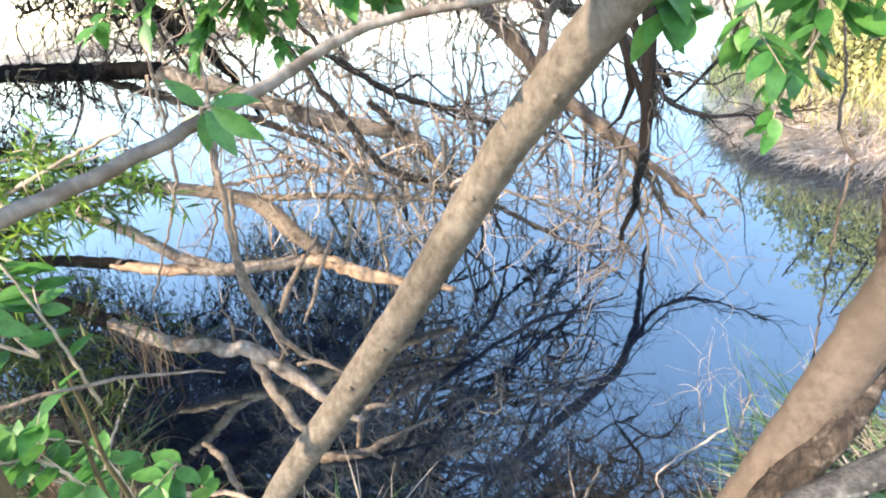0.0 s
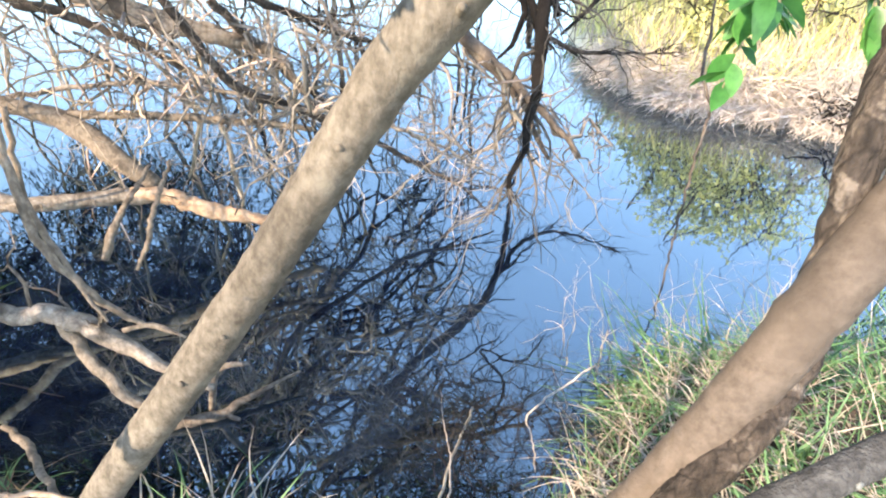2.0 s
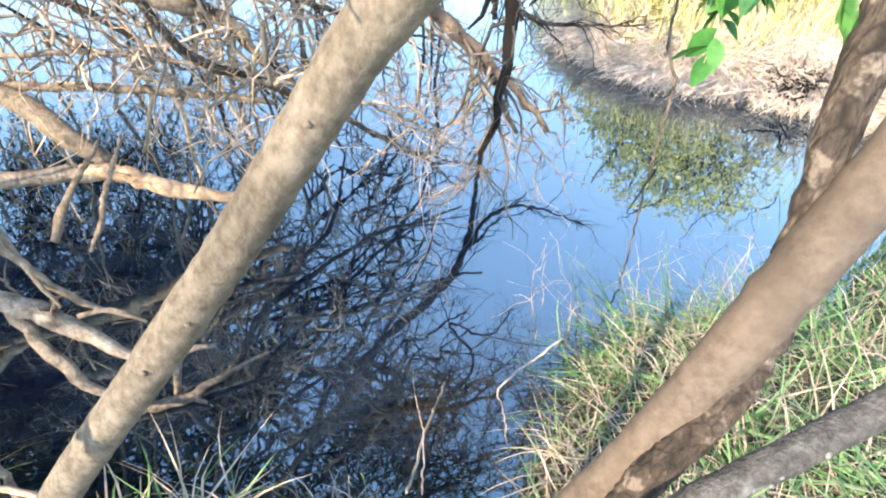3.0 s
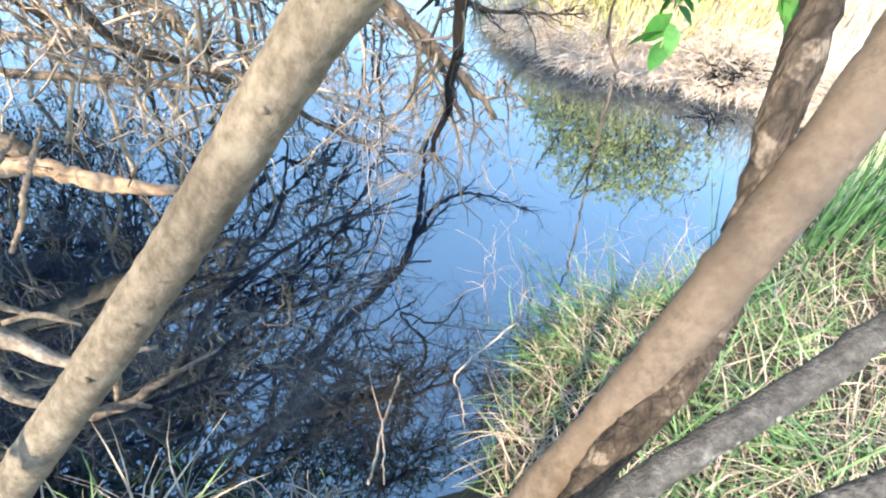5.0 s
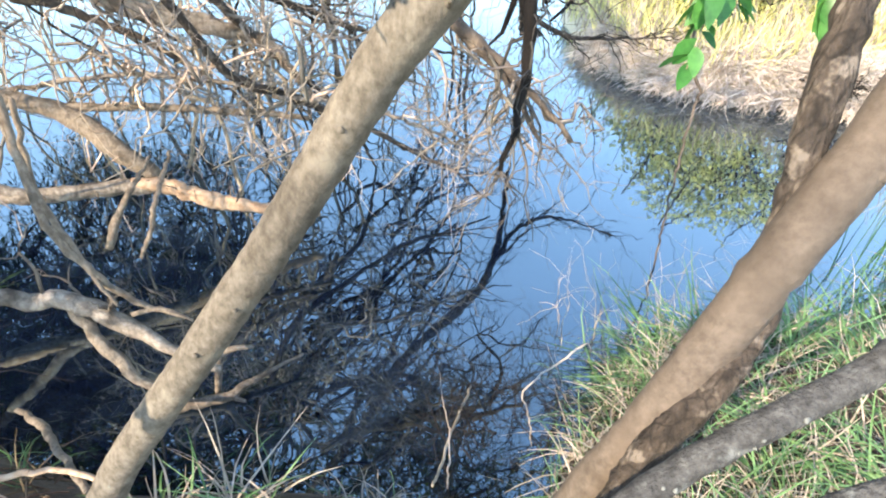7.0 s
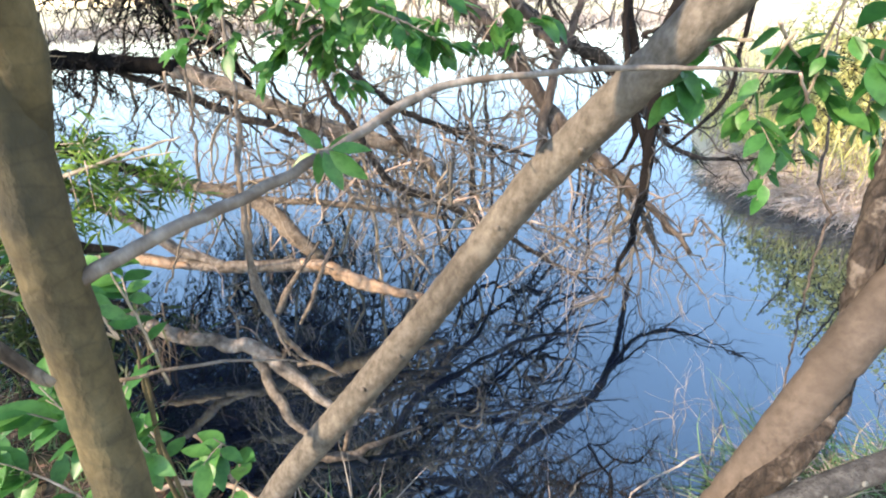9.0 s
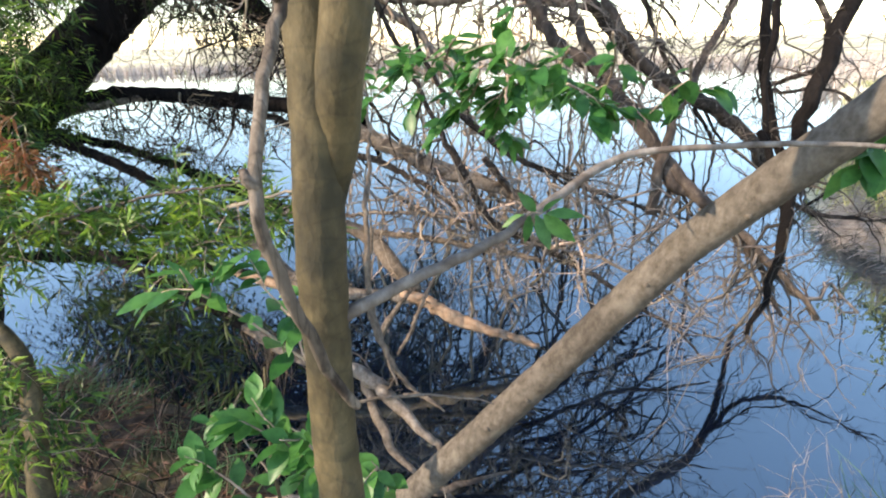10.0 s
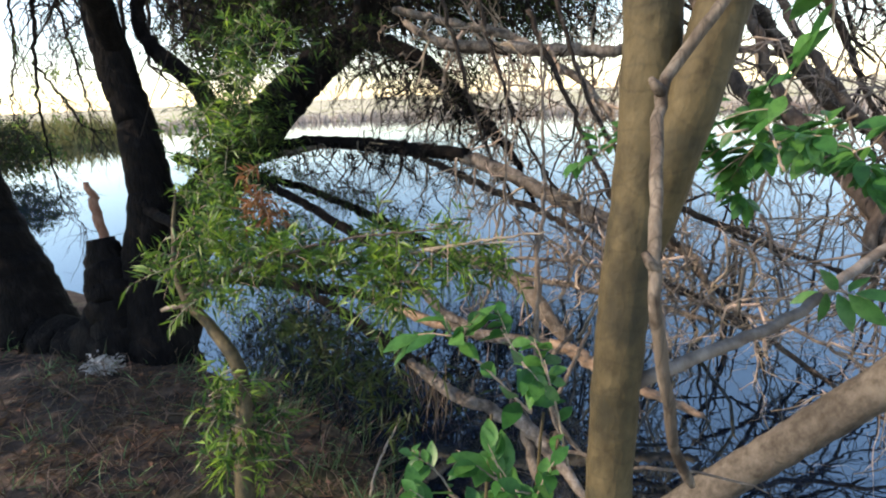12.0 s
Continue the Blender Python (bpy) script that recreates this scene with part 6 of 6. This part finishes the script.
for i, pts in enumerate(([(0.365, 1.611, 0.12, 0.0015), (0.338, 1.400, 0.18, 0.0022), (0.328, 1.237, 0.24, 0.0028), (0.299, 1.099, 0.30, 0.0032), (0.258, 0.945, 0.38, 0.0032)],
                         [(0.493, 1.535, 0.08, 0.0055), (0.398, 1.360, 0.14, 0.0065), (0.327, 1.228, 0.20, 0.0060), (0.267, 1.083, 0.27, 0.0050), (0.212, 0.950, 0.40, 0.0045)],
                         [(0.95, 1.40, 0.36, 0.0040), (0.939, 1.422, 0.391, 0.0040), (0.803, 1.392, 0.327, 0.0042), (0.700, 1.357, 0.286, 0.0040), (0.642, 1.327, 0.245, 0.0036), (0.658, 1.282, 0.20, 0.0030), (0.67, 1.22, 0.05, 0.0025)],
                         [(-1.57, 1.33, 0.25, 0.0070), (-1.63, 1.53, 0.36, 0.0066), (-1.66, 1.83, 0.45, 0.0053)])):
    h = thing("dry_stalk", pts[0][:3], "pale broken dry stalk at the water's edge", "stalk", "dry stalks")
    limb("stalk", pts, STRAW, h, 6, 0.02, 0.002, 0.08, 150 + i)
h = thing("bare_twig", (-0.34, 0.31, 1.72), "thin pale twig beside the forked trunk", "twig")
limb("twig", [(-0.36, 0.29, 1.72, 0.0025), (-0.29, 0.33, 1.71, 0.0020), (-0.23, 0.35, 1.70, 0.0014), (-0.19, 0.37, 1.68, 0.0007)], WOOD_DEAD, h, 6, 0.02, 0.001, 0.05, 160)

# ---- dry weeds standing in the shallows ----
sh = Shape()
for _ in range(30):
    x, y = rs.uniform(0.9, 2.3), rs.uniform(1.4, 1.9)
    sprig(sh, (x, y, -0.02), (rs.normal(-0.1, 0.3), rs.normal(0, 0.3), 1), rs.uniform(0.3, 0.75), 0.003, rs, 1, 0.03, 4)
ob = part("dry_weeds", sh, TWIG_TAN)
tagged(ob, "pale dry weed stems standing in the shallows", "weeds", kind="stuff")
sh = Shape()
for _ in range(70):
    x, y = rs.uniform(0.35, 1.15), rs.uniform(1.12, 1.6)
    sprig(sh, (x, y, -0.02), (rs.normal(-0.2, 0.5), rs.normal(0, 0.4), 0.8), rs.uniform(0.25, 0.5), 0.003, rs, 2, 0.03, 4)
ob = part("dark_weeds", sh, TWIG_DARK)
tagged(ob, "tangled dark twigs in the shallow water", "weeds", kind="stuff")
reed = thing("bare_sapling", (1.75, 2.5, 0.0), "thin crooked bare sapling standing in the water", "sapling")
limb("stem", [(1.62, 2.0, -0.05, 0.005), (1.65, 2.14, 0.89, 0.0060), (1.73, 2.24, 1.08, 0.0075), (1.68, 2.31, 1.22, 0.0075), (1.73, 2.41, 1.39, 0.0070), (1.75, 2.54, 1.64, 0.005), (1.8, 2.7, 2.1, 0.003)], BARK_DARK, reed, 7, 0.03, 0.004, 0.06, 170)

# ---- the far bank to the side ----
st = Shape()
EDGE = [((5.3, 3.0), (5.0, 3.9)), ((5.0, 3.9), (4.2, 4.5)), ((4.2, 4.5), (3.45, 5.0)), ((3.45, 5.0), (3.15, 6.3))]


def edge_point(back, wide):
    """A place along the far bank's edge, scattered landwards."""
    (ax, ay), (bx, by) = EDGE[rs.choice(4)]
    u, w = rs.uniform(), abs(rs.normal(0, wide)) + back
    return ax + (bx - ax) * u + w * 0.75 + rs.normal(0, 0.06), ay + (by - ay) * u + w * 0.6 + rs.normal(0, 0.1)


for _ in range(4200):
    x, y = edge_point(0.0, 0.4)
    blade(st, (x, y, max(0.02, ground_at(x, y))), (rs.normal(-0.5, 0.8), rs.normal(-0.3, 0.7), rs.uniform(0.05, 0.6)), rs.uniform(0.25, 0.6), 0.011, rs, 0.9)
for _ in range(420):
    x, y = rs.uniform(5.7, 7.6), rs.uniform(3.4, 5.2)
    blade(st, (x, y, ground_at(x, y)), (rs.normal(0, 0.2), rs.normal(0, 0.2), 1), rs.uniform(0.8, 1.5), 0.014, rs, 0.25)
for _ in range(2600):
    x, y = edge_point(-0.12, 0.12)
    blade(st, (x, y, max(0.03, ground_at(x, y)) + rs.uniform(0.0, 0.14)), (rs.normal(-0.8, 0.5), rs.normal(-0.3, 0.6), rs.uniform(-0.35, 0.3)), rs.uniform(0.25, 0.65), 0.010, rs, 1.0)
ob = part("bleached_grass", st, STRAW_PINK)
tagged(ob, "pinkish bleached grass hanging over the far water's edge", "grass", kind="stuff")
sh = Shape()
for _ in range(60):
    x, y = rs.uniform(4.5, 5.3), rs.uniform(4.0, 4.9)
    sprig(sh, (x, y, 0.15), (rs.normal(-0.5, 0.6), rs.normal(-0.3, 0.5), 0.5), rs.uniform(0.4, 0.9), 0.011, rs, 1, 0.03, 4, 3, 0.5, 0.9)
ob = part("bank_brush", sh, STRAW_PINK)
tagged(ob, "bleached grey dead brush along the far water's edge", "brush", kind="stuff")
# near-black tangle added to stand in for shade in the bank's hollow
sh = Shape()
for _ in range(130):
    x, y = rs.uniform(4.5, 5.15), rs.uniform(4.0, 4.45)
    sprig(sh, (x, y, rs.uniform(0.1, 0.25)), (rs.normal(0, 1), rs.normal(0, 1), rs.normal(0, 0.3)), rs.uniform(0.15, 0.4), 0.02, rs, 1, 0.0, 3)
ob = part("bank_roots_mass", sh, TWIG_DARK)
tagged(ob, "near-black tangle added as the shade in the far bank's hollow", "roots", kind="stuff")
yb = thing("yellow_bush", (5.2, 6.2, 0.3), "yellow-green bush in full leaf on the far bank", "bush")
tw, lv = Shape(), Shape()
for c, r, n in (((4.9, 6.0, 1.3), (1.0, 0.9, 0.6), 170), ((5.3, 6.4, 2.1), (1.1, 0.9, 0.7), 190), ((4.5, 6.4, 1.2), (0.7, 0.7, 0.5), 100), ((5.8, 5.5, 1.6), (0.9, 0.7, 0.7), 130), ((4.6, 7.2, 1.2), (0.8, 0.8, 0.6), 110), ((4.4, 5.7, 0.8), (0.8, 0.5, 0.4), 90), ((6.1, 6.4, 2.4), (1.1, 1.0, 0.7), 150)):
    foliage(tw, lv, c, r, n, 0.09, 0.035, rs, (0, 0, 0.3), 9, 0.40, 0.006)
    for _ in range(n // 12):
        sprig(tw, np.array(c) + rs.normal(0, 0.5, 3) * np.array(r) - np.array((0, 0, 0.5)), (rs.normal(-0.2, 0.6), rs.normal(0, 0.5), 0.8), rs.uniform(0.6, 1.4), 0.014, rs, 2, 0.0, 3, 3, 0.5, 0.7)
for x, y in ((5.0, 6.0), (5.3, 6.3), (5.5, 5.8), (4.7, 6.6)):
    limb("stem", [(x, y, 0.2, 0.03), (x + rs.normal(0, 0.1), y, 1.0, 0.025), (x + rs.normal(0, 0.3), y + rs.normal(0, 0.3), 2.3, 0.01)], BARK_DARK, yb, 7, 0.08, 0.01, 0.06, 180)
part("twig_mass", tw, TWIG_DARK, yb, "bare inner twigs", kind="stuff")
part("leaves", lv, LEAF_YELLOW, yb, "yellow-green leaves", kind="stuff")
g, d = Shape(), Shape()
for i in range(10000):
    x, y = (rs.uniform(3.4, 14), rs.uniform(5.5, 16)) if i % 2 else (rs.uniform(3.15, 8.5), rs.uniform(4.6, 9.5))
    if ground_at(x, y) < 0.08:
        continue
    blade(g if rs.uniform() < 0.6 else d, (x, y, ground_at(x, y)), (rs.normal(0, 0.3), rs.normal(0, 0.3), 1), rs.uniform(0.25, 0.7), 0.02, rs, 0.4)
ob = part("far_grass", g, LEAF_YELLOW)
tagged(ob, "yellow-green grass on the far bank", "grass", kind="stuff")
ob = part("far_straw", d, STRAW)
tagged(ob, "dry straw on the far bank", "grass", kind="stuff")
# reeds along the distant shore
g = Shape()
far_edge = [((11, 24), (20, 42)), ((20, 42), (0, 48)), ((0, 48), (-25, 46)), ((-25, 46), (-45, 38)), ((-45, 38), (-60, 4))]
for (ax, ay), (bx, by) in far_edge:
    L = math.hypot(bx - ax, by - ay)
    for _ in range(int(L * 60)):
        u = rs.uniform()
        x, y = ax + (bx - ax) * u + rs.normal(0, 0.8), ay + (by - ay) * u + rs.normal(0, 0.8)
        blade(g, (x, y, 0.0), (rs.normal(0, 0.2), rs.normal(0, 0.2), 1), rs.uniform(0.5, 1.2), 0.10, rs, 0.3)
ob = part("distant_reeds", g, STRAW_PINK)
tagged(ob, "pale yellow reeds along the distant shore", "reeds", kind="stuff")
g = Shape()
for _ in range(2600):
    x, y = rs.uniform(-48, -36), rs.uniform(10, 26)
    blade(g, (x, y, -0.1), (rs.normal(0, 0.3), rs.normal(0, 0.3), 1), rs.uniform(0.8, 2.4), 0.16, rs, 0.5)
ob = part("distant_scrub", g, SCRUB)
tagged(ob, "olive-green scrub on the distant shore", "scrub", kind="stuff")
